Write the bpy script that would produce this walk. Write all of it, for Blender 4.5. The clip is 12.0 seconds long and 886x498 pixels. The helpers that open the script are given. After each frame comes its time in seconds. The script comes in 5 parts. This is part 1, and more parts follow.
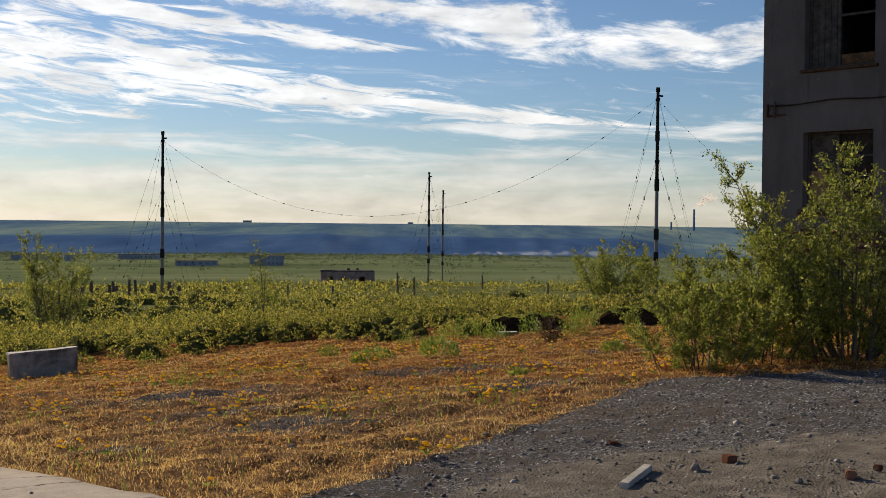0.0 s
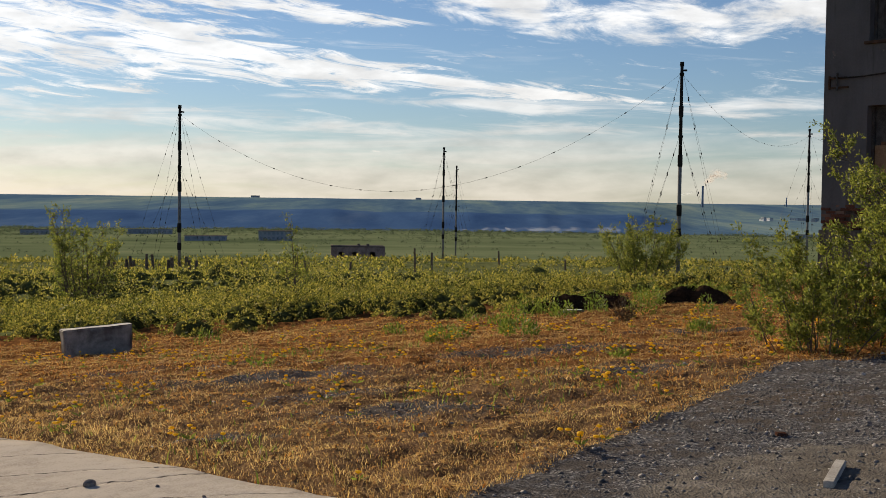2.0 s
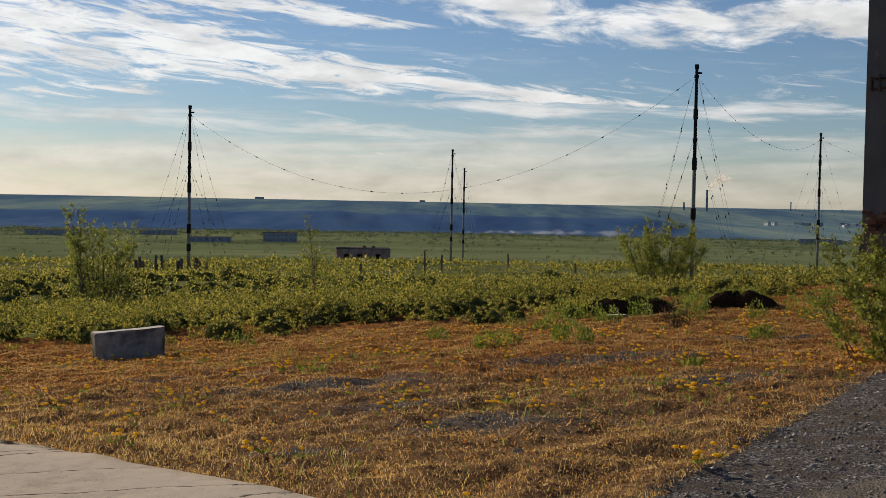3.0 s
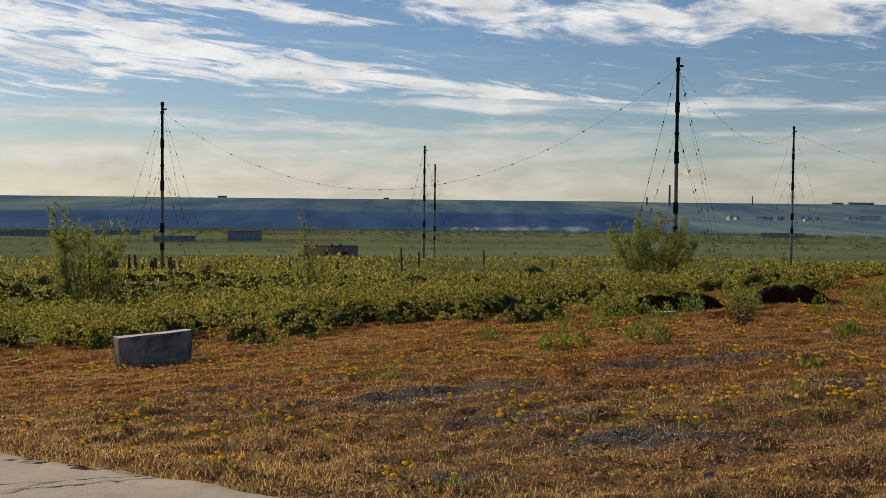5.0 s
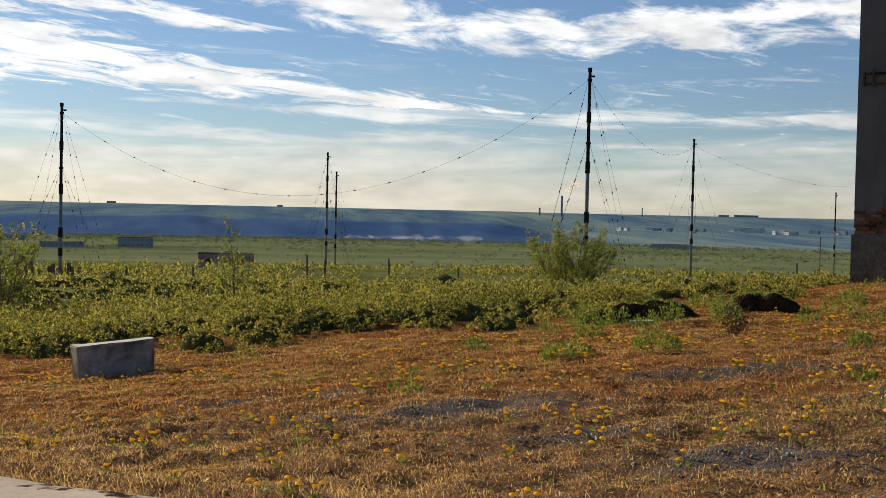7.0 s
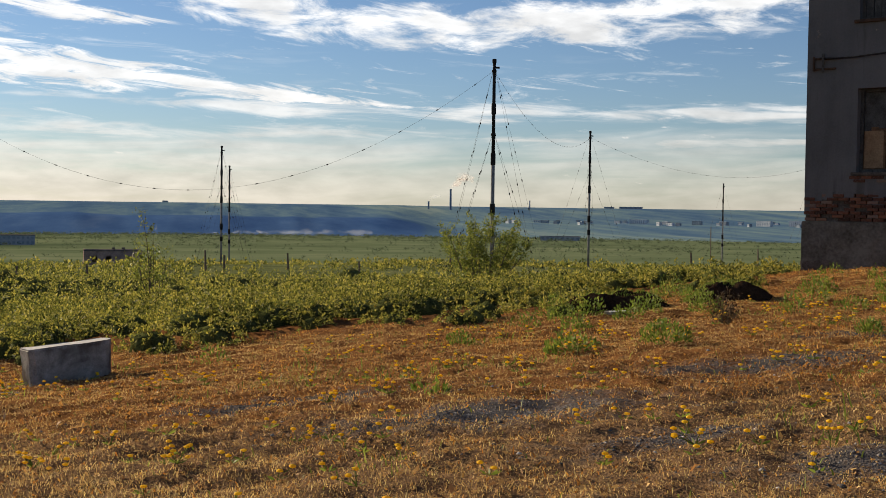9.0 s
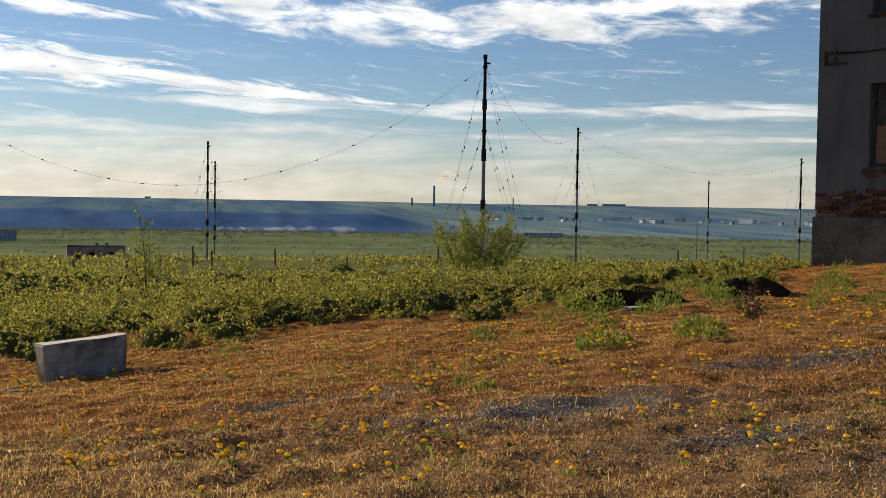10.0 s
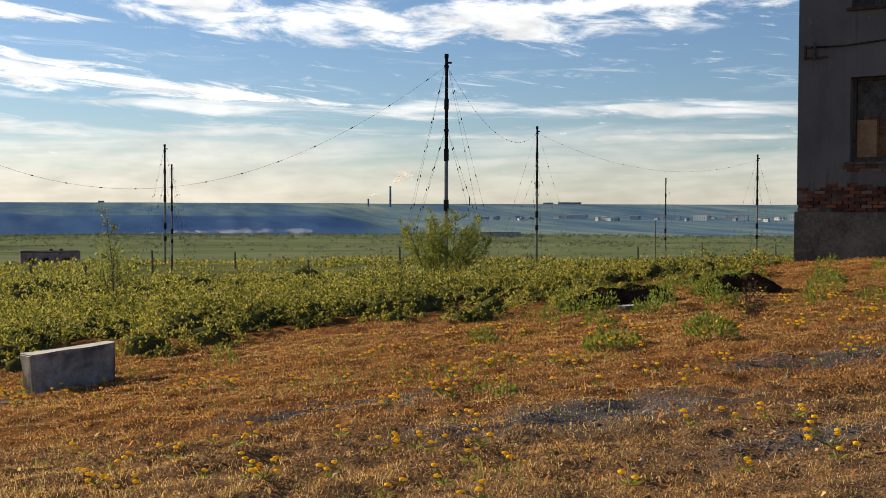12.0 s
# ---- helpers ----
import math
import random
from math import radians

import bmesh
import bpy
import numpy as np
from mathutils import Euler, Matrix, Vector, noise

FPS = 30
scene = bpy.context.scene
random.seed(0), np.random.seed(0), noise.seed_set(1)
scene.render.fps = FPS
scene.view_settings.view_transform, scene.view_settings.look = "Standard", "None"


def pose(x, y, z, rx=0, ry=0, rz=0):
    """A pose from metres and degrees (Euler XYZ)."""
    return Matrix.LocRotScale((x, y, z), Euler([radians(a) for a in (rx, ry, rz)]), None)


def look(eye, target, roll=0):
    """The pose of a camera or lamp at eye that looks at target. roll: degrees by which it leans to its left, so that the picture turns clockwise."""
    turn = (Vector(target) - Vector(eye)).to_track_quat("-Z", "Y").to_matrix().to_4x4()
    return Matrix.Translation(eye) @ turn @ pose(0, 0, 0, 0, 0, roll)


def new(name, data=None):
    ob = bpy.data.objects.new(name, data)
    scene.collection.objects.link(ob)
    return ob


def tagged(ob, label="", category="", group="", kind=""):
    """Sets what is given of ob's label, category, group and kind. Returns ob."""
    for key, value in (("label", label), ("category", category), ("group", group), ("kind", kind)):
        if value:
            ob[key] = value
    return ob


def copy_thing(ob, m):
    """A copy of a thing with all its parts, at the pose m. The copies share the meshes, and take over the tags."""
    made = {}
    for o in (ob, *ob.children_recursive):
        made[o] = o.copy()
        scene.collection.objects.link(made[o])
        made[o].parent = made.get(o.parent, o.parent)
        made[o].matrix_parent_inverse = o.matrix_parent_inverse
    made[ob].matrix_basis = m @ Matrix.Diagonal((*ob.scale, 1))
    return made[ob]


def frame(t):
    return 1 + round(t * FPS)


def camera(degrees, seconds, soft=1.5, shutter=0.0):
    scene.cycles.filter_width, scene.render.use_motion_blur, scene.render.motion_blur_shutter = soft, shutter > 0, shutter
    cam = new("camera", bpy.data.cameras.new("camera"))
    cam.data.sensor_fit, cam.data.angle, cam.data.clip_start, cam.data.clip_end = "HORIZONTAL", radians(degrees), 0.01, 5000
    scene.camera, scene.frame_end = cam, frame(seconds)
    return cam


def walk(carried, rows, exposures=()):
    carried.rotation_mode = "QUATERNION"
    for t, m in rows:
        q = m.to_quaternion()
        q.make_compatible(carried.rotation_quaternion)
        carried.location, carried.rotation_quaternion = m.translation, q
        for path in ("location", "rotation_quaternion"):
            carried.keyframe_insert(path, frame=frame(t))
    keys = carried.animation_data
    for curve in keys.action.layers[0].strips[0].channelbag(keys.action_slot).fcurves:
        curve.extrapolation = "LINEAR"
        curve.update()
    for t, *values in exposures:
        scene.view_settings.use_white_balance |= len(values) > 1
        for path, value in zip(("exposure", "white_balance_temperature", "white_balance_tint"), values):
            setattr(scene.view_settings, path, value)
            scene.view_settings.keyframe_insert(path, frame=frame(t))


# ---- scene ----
cam = camera(40.0, 12.0, soft=0.8)
PATH = [
    (0, (0.000, 0.000, 1.550), (-0.002, 2.000, 1.509), 0.55),
    (0.5, (-0.177, 0.010, 1.534), (-0.175, 2.010, 1.494), 0.56),
    (1, (-0.424, 0.186, 1.518), (-0.430, 2.185, 1.462), -0.23),
    (1.5, (-0.709, 0.494, 1.522), (-0.728, 2.493, 1.442), -0.22),
    (2, (-1.059, 0.758, 1.508), (-1.073, 2.756, 1.427), 0.75),
    (2.5, (-1.386, 1.077, 1.476), (-1.404, 3.075, 1.398), 1.05),
    (3, (-1.744, 1.400, 1.468), (-1.764, 3.398, 1.391), 1.06),
    (3.2, (-1.887, 1.525, 1.470), (-1.907, 3.523, 1.392), 1.14),
    (4.8, (-2.985, 2.557, 1.384), (-2.948, 4.555, 1.305), 0.86),
    (5, (-3.086, 2.668, 1.371), (-3.047, 4.666, 1.290), 0.58),
    (5.5, (-3.442, 2.887, 1.346), (-3.405, 4.885, 1.265), 0.95),
    (6, (-3.761, 3.109, 1.304), (-3.692, 5.106, 1.224), 0.56),
    (6.5, (-4.067, 3.411, 1.277), (-3.904, 5.403, 1.197), 0.72),
    (7, (-4.418, 3.677, 1.251), (-4.205, 5.664, 1.187), 1.24),
    (7.2, (-4.548, 3.773, 1.217), (-4.315, 5.758, 1.146), 0.78),
    (8.8, (-5.499, 4.829, 1.116), (-5.125, 6.793, 1.044), 0.71),
    (9, (-5.580, 4.886, 1.138), (-5.187, 6.846, 1.067), 0.75),
    (9.5, (-5.836, 5.028, 1.126), (-5.433, 6.985, 1.056), 0.67),
    (10, (-6.060, 5.322, 1.078), (-5.640, 7.276, 1.002), 0.91),
    (10.5, (-6.244, 5.604, 1.072), (-5.831, 7.559, 0.994), 0.87),
    (11, (-6.442, 5.735, 1.067), (-6.020, 7.688, 0.994), 0.76),
    (11.5, (-6.509, 5.794, 1.065), (-6.040, 7.736, 0.990), -0.05),
    (12, (-6.509, 5.812, 1.063), (-6.020, 7.750, 0.988), 0.16),
]
walk(cam, [(t, look(eye, target, roll)) for t, eye, target, roll in PATH], exposures=[(0.0, 0.52), (2.0, 0.51), (2.5, 0.49), (3.0, 0.31), (5.0, 0.25), (5.5, 0.41), (6.0, 0.52), (6.5, 0.58), (9.0, 0.62), (10.5, 0.64), (12.0, 0.76)])

# ---- light ----
SUN_AZ, SUN_EL = -40.0, 18.5          # degrees from +y (negative: to the left), degrees up
sun = new("sun", bpy.data.lights.new("sun", "SUN"))
sun.data.energy, sun.data.angle, sun.data.color = 5.0, radians(0.6), (1.0, 0.82, 0.58)
sun_way = Vector((math.sin(radians(SUN_AZ)) * math.cos(radians(SUN_EL)), math.cos(radians(SUN_AZ)) * math.cos(radians(SUN_EL)), math.sin(radians(SUN_EL))))
sun.matrix_world = look(sun_way * 60, (0, 0, 0))


class Nodes:
    """Short hand for node trees."""

    def __init__(self, tree):
        self.tree = tree
        tree.nodes.clear()

    def add(self, kind, ins=None, **props):
        n = self.tree.nodes.new(kind)
        for k, v in props.items():
            setattr(n, k, v)
        for k, v in (ins or {}).items():
            if isinstance(v, bpy.types.NodeSocket):
                self.tree.links.new(v, n.inputs[k])
            else:
                n.inputs[k].default_value = v
        return n

    def math(self, op, a, b=0.0, c=0.0, clamp=False):
        return self.add("ShaderNodeMath", {0: a, 1: b, 2: c}, operation=op, use_clamp=clamp).outputs[0]

    def mix(self, f, a, b, blend="MIX"):
        n = self.add("ShaderNodeMix", data_type="RGBA", blend_type=blend)
        for sock, v in ((n.inputs[0], f), (n.inputs[6], a), (n.inputs[7], b)):
            if isinstance(v, bpy.types.NodeSocket):
                self.tree.links.new(v, sock)
            else:
                sock.default_value = (*v, 1.0) if isinstance(v, tuple) and len(v) == 3 else v
        return n.outputs[2]

    def noise(self, scale, vec=None, detail=5.0, rough=0.55, warp=0.0, out=0):
        ins = {"Scale": scale, "Detail": detail, "Roughness": rough, "Distortion": warp}
        if vec is not None:
            ins["Vector"] = vec
        return self.add("ShaderNodeTexNoise", ins).outputs[out]

    def ramp(self, f, *stops):
        n = self.add("ShaderNodeValToRGB", {0: f})
        while len(n.color_ramp.elements) < len(stops):
            n.color_ramp.elements.new(0.5)
        for e, (p, c) in zip(n.color_ramp.elements, stops):
            e.position, e.color = p, (*c, 1.0) if isinstance(c, tuple) else (c, c, c, 1.0)
        return n.outputs[0]

    def smooth(self, v, lo, hi):
        return self.add("ShaderNodeMapRange", {0: v, 1: lo, 2: hi}, interpolation_type="SMOOTHSTEP").outputs[0]


def make_world():
    world = bpy.data.worlds.new("sky")
    world.use_nodes = True
    scene.world = world
    n = Nodes(world.node_tree)
    sky = n.add("ShaderNodeTexSky", sky_type="NISHITA", sun_disc=False, sun_elevation=radians(SUN_EL), sun_rotation=radians(SUN_AZ),
                altitude=100.0, air_density=1.0, dust_density=0.15, ozone_density=2.0)
    way = n.add("ShaderNodeTexCoord").outputs["Generated"]
    xyz = n.add("ShaderNodeSeparateXYZ", {0: way}).outputs
    az = n.math("MULTIPLY", n.math("ARCTAN2", xyz[0], xyz[1]), 57.2958)
    el = n.math("MULTIPLY", n.math("ARCSINE", xyz[2]), 57.2958)

    def streaks(stretch, scale, tilt, detail, rough, warp, shift):
        # cloud noise in azimuth and elevation, drawn out sideways and tilted
        v = n.math("ADD", n.math("MULTIPLY", el, stretch), n.math("MULTIPLY", az, tilt))
        vec = n.add("ShaderNodeCombineXYZ", {0: n.math("ADD", az, shift), 1: v, 2: shift}).outputs[0]
        return n.noise(scale, vec, detail, rough, warp)

    def near(v, middle, width):
        # 1 on the curve, falling to 0 at the width
        return n.math("SUBTRACT", 1.0, n.math("DIVIDE", n.math("ABSOLUTE", n.math("SUBTRACT", v, middle)), width), clamp=True)

    def along(points):
        # a value that follows the azimuth from point to point
        low, high = points[0][0], points[-1][0]
        f = n.add("ShaderNodeMapRange", {0: az, 1: low, 2: high}).outputs[0]
        return n.math("MULTIPLY", n.ramp(f, *[((a - low) / (high - low), v / 15.0) for a, v in points]), 15.0)

    def band(middle, width, grain, hard=0.34):
        w = along(width)
        b = n.math("MULTIPLY", near(el, along(middle), n.math("MULTIPLY", n.math("MAXIMUM", w, 0.05), 1.35)), n.smooth(w, 0.04, 0.35))
        torn_edge = n.math("MULTIPLY", n.math("SUBTRACT", grain, 0.5), 1.6)
        return n.smooth(n.math("ADD", n.math("MULTIPLY", n.math("POWER", b, 0.7), 0.46), torn_edge), 0.14, 0.14 + hard)

    body = streaks(3.6, 0.24, 0.16, 10.0, 0.66, 0.35, 3.0)
    ribs = streaks(7.5, 0.30, 0.75, 10.0, 0.66, 0.7, 11.0)
    fine = streaks(9.0, 0.16, 0.25, 8.0, 0.62, 0.6, 17.0)
    # the long white bank high up: sinks to az 13, then lifts again
    bank = band([(-40, 13.5), (-12, 11.4), (-4, 10.3), (1, 9.4), (6, 8.75), (13, 8.4), (22, 9.05), (30, 9.6), (50, 12)], [(-40, 0.7), (-8, 1.0), (4, 1.15), (22, 1.05), (36, 0.8), (50, 0.8)], body)
    # a torn streak under its sunward end
    torn = band([(-40, 12.5), (-22, 10.9), (-18, 10.1), (-11, 9.1), (-5, 8.4), (0, 8.0)], [(-40, 0.9), (-22, 1.0), (-11, 0.75), (-5, 0.45), (0, 0.02)], ribs)
    # ribbed banks on the sunward side, drawn out to a tip on the right
    ribbed = band([(-40, 8.6), (-20, 7.2), (-13, 6.8), (-6, 5.95), (2, 5.15), (8, 4.7), (14, 4.4)], [(-40, 2.8), (-20, 2.7), (-12, 1.55), (-6, 0.95), (2, 0.55), (8, 0.26), (14, 0.02)], ribs, 0.30)
    thin = band([(-14, 4.9), (0, 4.5), (8, 4.3), (20, 4.4), (40, 4.2)], [(-14, 0.02), (-4, 0.3), (8, 0.42), (28, 0.45), (40, 0.4)], fine, 0.45)
    wedge = band([(-24, 4.1), (-8, 3.5), (0, 3.1), (6, 3.35), (20, 3.0), (40, 3.1)], [(-24, 0.8), (-8, 0.45), (0, 0.5), (8, 0.32), (20, 0.25), (40, 0.2)], fine, 0.5)
    m1 = n.math("MAXIMUM", bank, torn)
    m2 = n.math("MAXIMUM", ribbed, n.math("MAXIMUM", n.math("MULTIPLY", thin, 0.8), n.math("MULTIPLY", wedge, 0.7)))
    # low thin layers toward the horizon
    low = n.math("SUBTRACT", 1.0, n.smooth(el, 1.2, 5.2))
    lows = streaks(9.0, 0.11, -0.30, 6.0, 0.55, 0.5, 27.0)
    m3 = n.math("MULTIPLY", n.smooth(n.math("ADD", n.math("MULTIPLY", low, 0.34), n.math("MULTIPLY", lows, 0.75)), 0.44, 0.80), n.math("SUBTRACT", 0.74, n.math("MULTIPLY", n.smooth(az, -4.0, 14.0), 0.26)))
    # the rest of the sky carries loose cloud of the same kind
    high = n.smooth(el, 12.0, 20.0)
    loose = n.math("MULTIPLY", n.smooth(streaks(2.0, 0.07, 0.3, 7.0, 0.6, 0.5, 41.0), 0.56, 0.76), high)
    mask = n.math("MAXIMUM", n.math("MAXIMUM", m1, m2), n.math("MAXIMUM", m3, loose))
    shade = n.noise(0.35, n.add("ShaderNodeCombineXYZ", {0: az, 1: n.math("MULTIPLY", el, 3.0), 2: 7.0}).outputs[0], 6.0)
    clear = n.mix(1.0, sky.outputs[0], (0.0395, 0.0455, 0.0580), "MULTIPLY")
    warm = n.smooth(el, 6.5, 0.5)
    cloud = n.mix(warm, (0.73, 0.725, 0.715), (0.63, 0.57, 0.50))
    cloud = n.mix(1.0, cloud, n.ramp(shade, (0.30, 0.72), (0.62, 1.05)), "MULTIPLY")
    colour = n.mix(n.math("MULTIPLY", mask, 0.92), clear, cloud)
    out = n.add("ShaderNodeBackground", {0: colour, 1: 1.0}).outputs[0]
    n.add("ShaderNodeOutputWorld", {0: out})


make_world()

# ---- materials ----


def material(name, build):
    m = bpy.data.materials.new(name)
    m.use_nodes = True
    n = Nodes(m.node_tree)
    bsdf = n.add("ShaderNodeBsdfPrincipled")
    pos = n.add("ShaderNodeTexCoord").outputs["Object"]
    spec = {"Specular IOR Level": 0.0, **build(n, pos)}
    for k, v in spec.items():
        if k == "bump":
            b = n.add("ShaderNodeBump", {"Strength": v[1], "Distance": v[2], "Height": v[0]}).outputs[0]
            n.tree.links.new(b, bsdf.inputs["Normal"])
        elif isinstance(v, bpy.types.NodeSocket):
            n.tree.links.new(v, bsdf.inputs[k])
        else:
            bsdf.inputs[k].default_value = (*v, 1.0) if isinstance(v, tuple) and len(v) == 3 else v
    n.add("ShaderNodeOutputMaterial", {0: bsdf.outputs[0]})
    return m


def plain(name, a, b, scale, rough=0.8, bump=0.3, dist=0.01, metal=0.0, grain=8.0):
    """A surface of two tones, mixed at two scales."""
    def build(n, pos):
        big, fine = n.noise(scale, pos, 4.0, 0.6), n.noise(scale * grain, pos, 4.0, 0.6)
        f = n.math("ADD", n.math("MULTIPLY", big, 0.6), n.math("MULTIPLY", fine, 0.4))
        return {"Base Color": n.ramp(f, (0.36, a), (0.64, b)), "Roughness": rough, "Metallic": metal, "bump": (fine, bump, dist)}
    return material(name, build)


def leafy(name, stops, rough=0.5, through_light=0.5, patch=0.35):
    """Leaves and blades: each takes its own tone, and lets light through."""
    m = bpy.data.materials.new(name)
    m.use_nodes = True
    n = Nodes(m.node_tree)
    r = n.add("ShaderNodeNewGeometry").outputs["Random Per Island"]
    pos = n.add("ShaderNodeTexCoord").outputs["Object"]
    f = n.math("ADD", n.math("MULTIPLY", r, 0.45), n.math("MULTIPLY", n.noise(patch, pos, 3.0), 0.55))
    c = n.ramp(f, *stops)
    bsdf = n.add("ShaderNodeBsdfPrincipled", {"Base Color": c, "Roughness": rough, "Specular IOR Level": 0.15}).outputs[0]
    glow = n.add("ShaderNodeBsdfTranslucent", {"Color": c}).outputs[0]
    both = n.add("ShaderNodeMixShader", {0: through_light, 1: bsdf, 2: glow}).outputs[0]
    n.add("ShaderNodeOutputMaterial", {0: both})
    return m


def near_ground(n, pos):
    zone = n.add("ShaderNodeAttribute", attribute_name="zone").outputs["Color"]
    z = n.add("ShaderNodeSeparateColor", {0: zone}).outputs          # red: gravel, green: moss, blue: pale dirt
    fine, mid, big = n.noise(38.0, pos, 6.0, 0.7), n.noise(4.0, pos, 5.0, 0.6), n.noise(0.5, pos, 4.0, 0.6)
    grit = n.add("ShaderNodeTexVoronoi", {"Vector": pos, "Scale": 55.0}).outputs["Distance"]
    stone = n.add("ShaderNodeTexVoronoi", {"Vector": pos, "Scale": 55.0}).outputs["Color"]
    hue = n.add("ShaderNodeSeparateColor", {0: stone}).outputs[0]
    soil = n.ramp(n.math("ADD", n.math("MULTIPLY", fine, 0.5), n.math("MULTIPLY", mid, 0.5)),
                  (0.30, (0.028, 0.018, 0.012)), (0.46, (0.130, 0.078, 0.044)), (0.58, (0.26, 0.16, 0.08)), (0.70, (0.42, 0.28, 0.13)))
    moss = n.ramp(n.math("ADD", n.math("MULTIPLY", fine, 0.45), n.math("MULTIPLY", mid, 0.55)),
                  (0.30, (0.035, 0.016, 0.009)), (0.48, (0.17, 0.078, 0.030)), (0.62, (0.32, 0.15, 0.050)), (0.75, (0.38, 0.25, 0.10)))
    gravel = n.ramp(hue, (0.0, (0.035, 0.035, 0.04)), (0.45, (0.09, 0.088, 0.092)), (0.8, (0.17, 0.165, 0.165)), (1.0, (0.34, 0.33, 0.32)))
    gravel = n.mix(n.smooth(mid, 0.40, 0.62), gravel, (0.090, 0.080, 0.074))
    dirt = n.ramp(n.math("ADD", n.math("MULTIPLY", fine, 0.4), n.math("MULTIPLY", mid, 0.6)),
                  (0.30, (0.065, 0.058, 0.051)), (0.52, (0.165, 0.148, 0.128)), (0.72, (0.29, 0.265, 0.235)))
    rag = n.math("MULTIPLY", n.math("SUBTRACT", mid, 0.5), 1.1)
    c = n.mix(n.smooth(n.math("ADD", z[1], rag), 0.35, 0.65), soil, moss)
    c = n.mix(n.smooth(n.math("ADD", z[0], rag), 0.35, 0.65), c, gravel)
    c = n.mix(n.smooth(n.math("ADD", z[2], rag), 0.35, 0.65), c, dirt)
    c = n.mix(n.math("MULTIPLY", n.smooth(big, 0.5, 0.7), 0.3), c, (0.12, 0.075, 0.035))
    h = n.math("ADD", n.math("MULTIPLY", fine, 0.7), n.math("MULTIPLY", grit, 0.5))
    return {"Base Color": c, "Roughness": 0.92, "bump": (h, 0.9, 0.03)}


def heath_ground(n, pos):
    wide = n.add("ShaderNodeMapping", {"Vector": pos, "Scale": (0.5, 1.0, 1.0)}).outputs[0]
    fine, mid, big = n.noise(1.6, pos, 5.0, 0.7), n.noise(0.16, wide, 6.0, 0.7), n.noise(0.02, wide, 4.0, 0.6)
    f = n.math("ADD", n.math("MULTIPLY", fine, 0.4), n.math("ADD", n.math("MULTIPLY", mid, 0.35), n.math("MULTIPLY", big, 0.25)))
    c = n.ramp(f, (0.36, (0.045, 0.055, 0.024)), (0.46, (0.10, 0.115, 0.046)), (0.54, (0.165, 0.175, 0.075)), (0.66, (0.26, 0.245, 0.125)))
    return {"Base Color": c, "Roughness": 0.9, "bump": (fine, 0.8, 0.25)}


def plain_ground(n, pos):
    wide = n.add("ShaderNodeMapping", {"Vector": pos, "Scale": (0.35, 1.0, 1.0)}).outputs[0]
    fine, mid, big = n.noise(0.05, wide, 6.0, 0.7), n.noise(0.012, wide, 5.0, 0.6), n.noise(0.003, wide, 4.0, 0.6)
    f = n.math("ADD", n.math("MULTIPLY", fine, 0.35), n.math("ADD", n.math("MULTIPLY", mid, 0.4), n.math("MULTIPLY", big, 0.25)))
    # distance haze painted in as paler, greyer greens
    c = n.ramp(f, (0.36, (0.06, 0.085, 0.045)), (0.46, (0.115, 0.145, 0.075)), (0.56, (0.16, 0.19, 0.10)), (0.68, (0.21, 0.225, 0.13)))
    return {"Base Color": c, "Roughness": 0.95}


def hill_ground(n, pos):
    """The far side of the valley: woodland and spoil banks below, meadow strips above, with haze blue painted into
    both.
    """
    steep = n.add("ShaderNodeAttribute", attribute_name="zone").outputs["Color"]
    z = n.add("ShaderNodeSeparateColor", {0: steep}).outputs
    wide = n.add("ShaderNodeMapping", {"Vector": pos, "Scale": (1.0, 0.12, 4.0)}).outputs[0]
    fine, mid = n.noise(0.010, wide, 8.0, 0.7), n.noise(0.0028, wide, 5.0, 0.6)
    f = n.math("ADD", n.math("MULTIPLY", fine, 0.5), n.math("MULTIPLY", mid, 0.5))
    # distance haze is in the colour: both ramps are shifted to blue
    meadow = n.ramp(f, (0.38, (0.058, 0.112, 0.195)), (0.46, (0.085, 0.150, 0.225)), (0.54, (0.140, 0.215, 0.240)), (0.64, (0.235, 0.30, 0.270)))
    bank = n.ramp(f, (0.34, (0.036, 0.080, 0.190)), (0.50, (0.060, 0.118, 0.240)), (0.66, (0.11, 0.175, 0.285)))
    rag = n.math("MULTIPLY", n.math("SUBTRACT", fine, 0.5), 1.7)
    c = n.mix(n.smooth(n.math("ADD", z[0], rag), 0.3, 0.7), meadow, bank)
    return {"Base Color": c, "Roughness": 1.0}


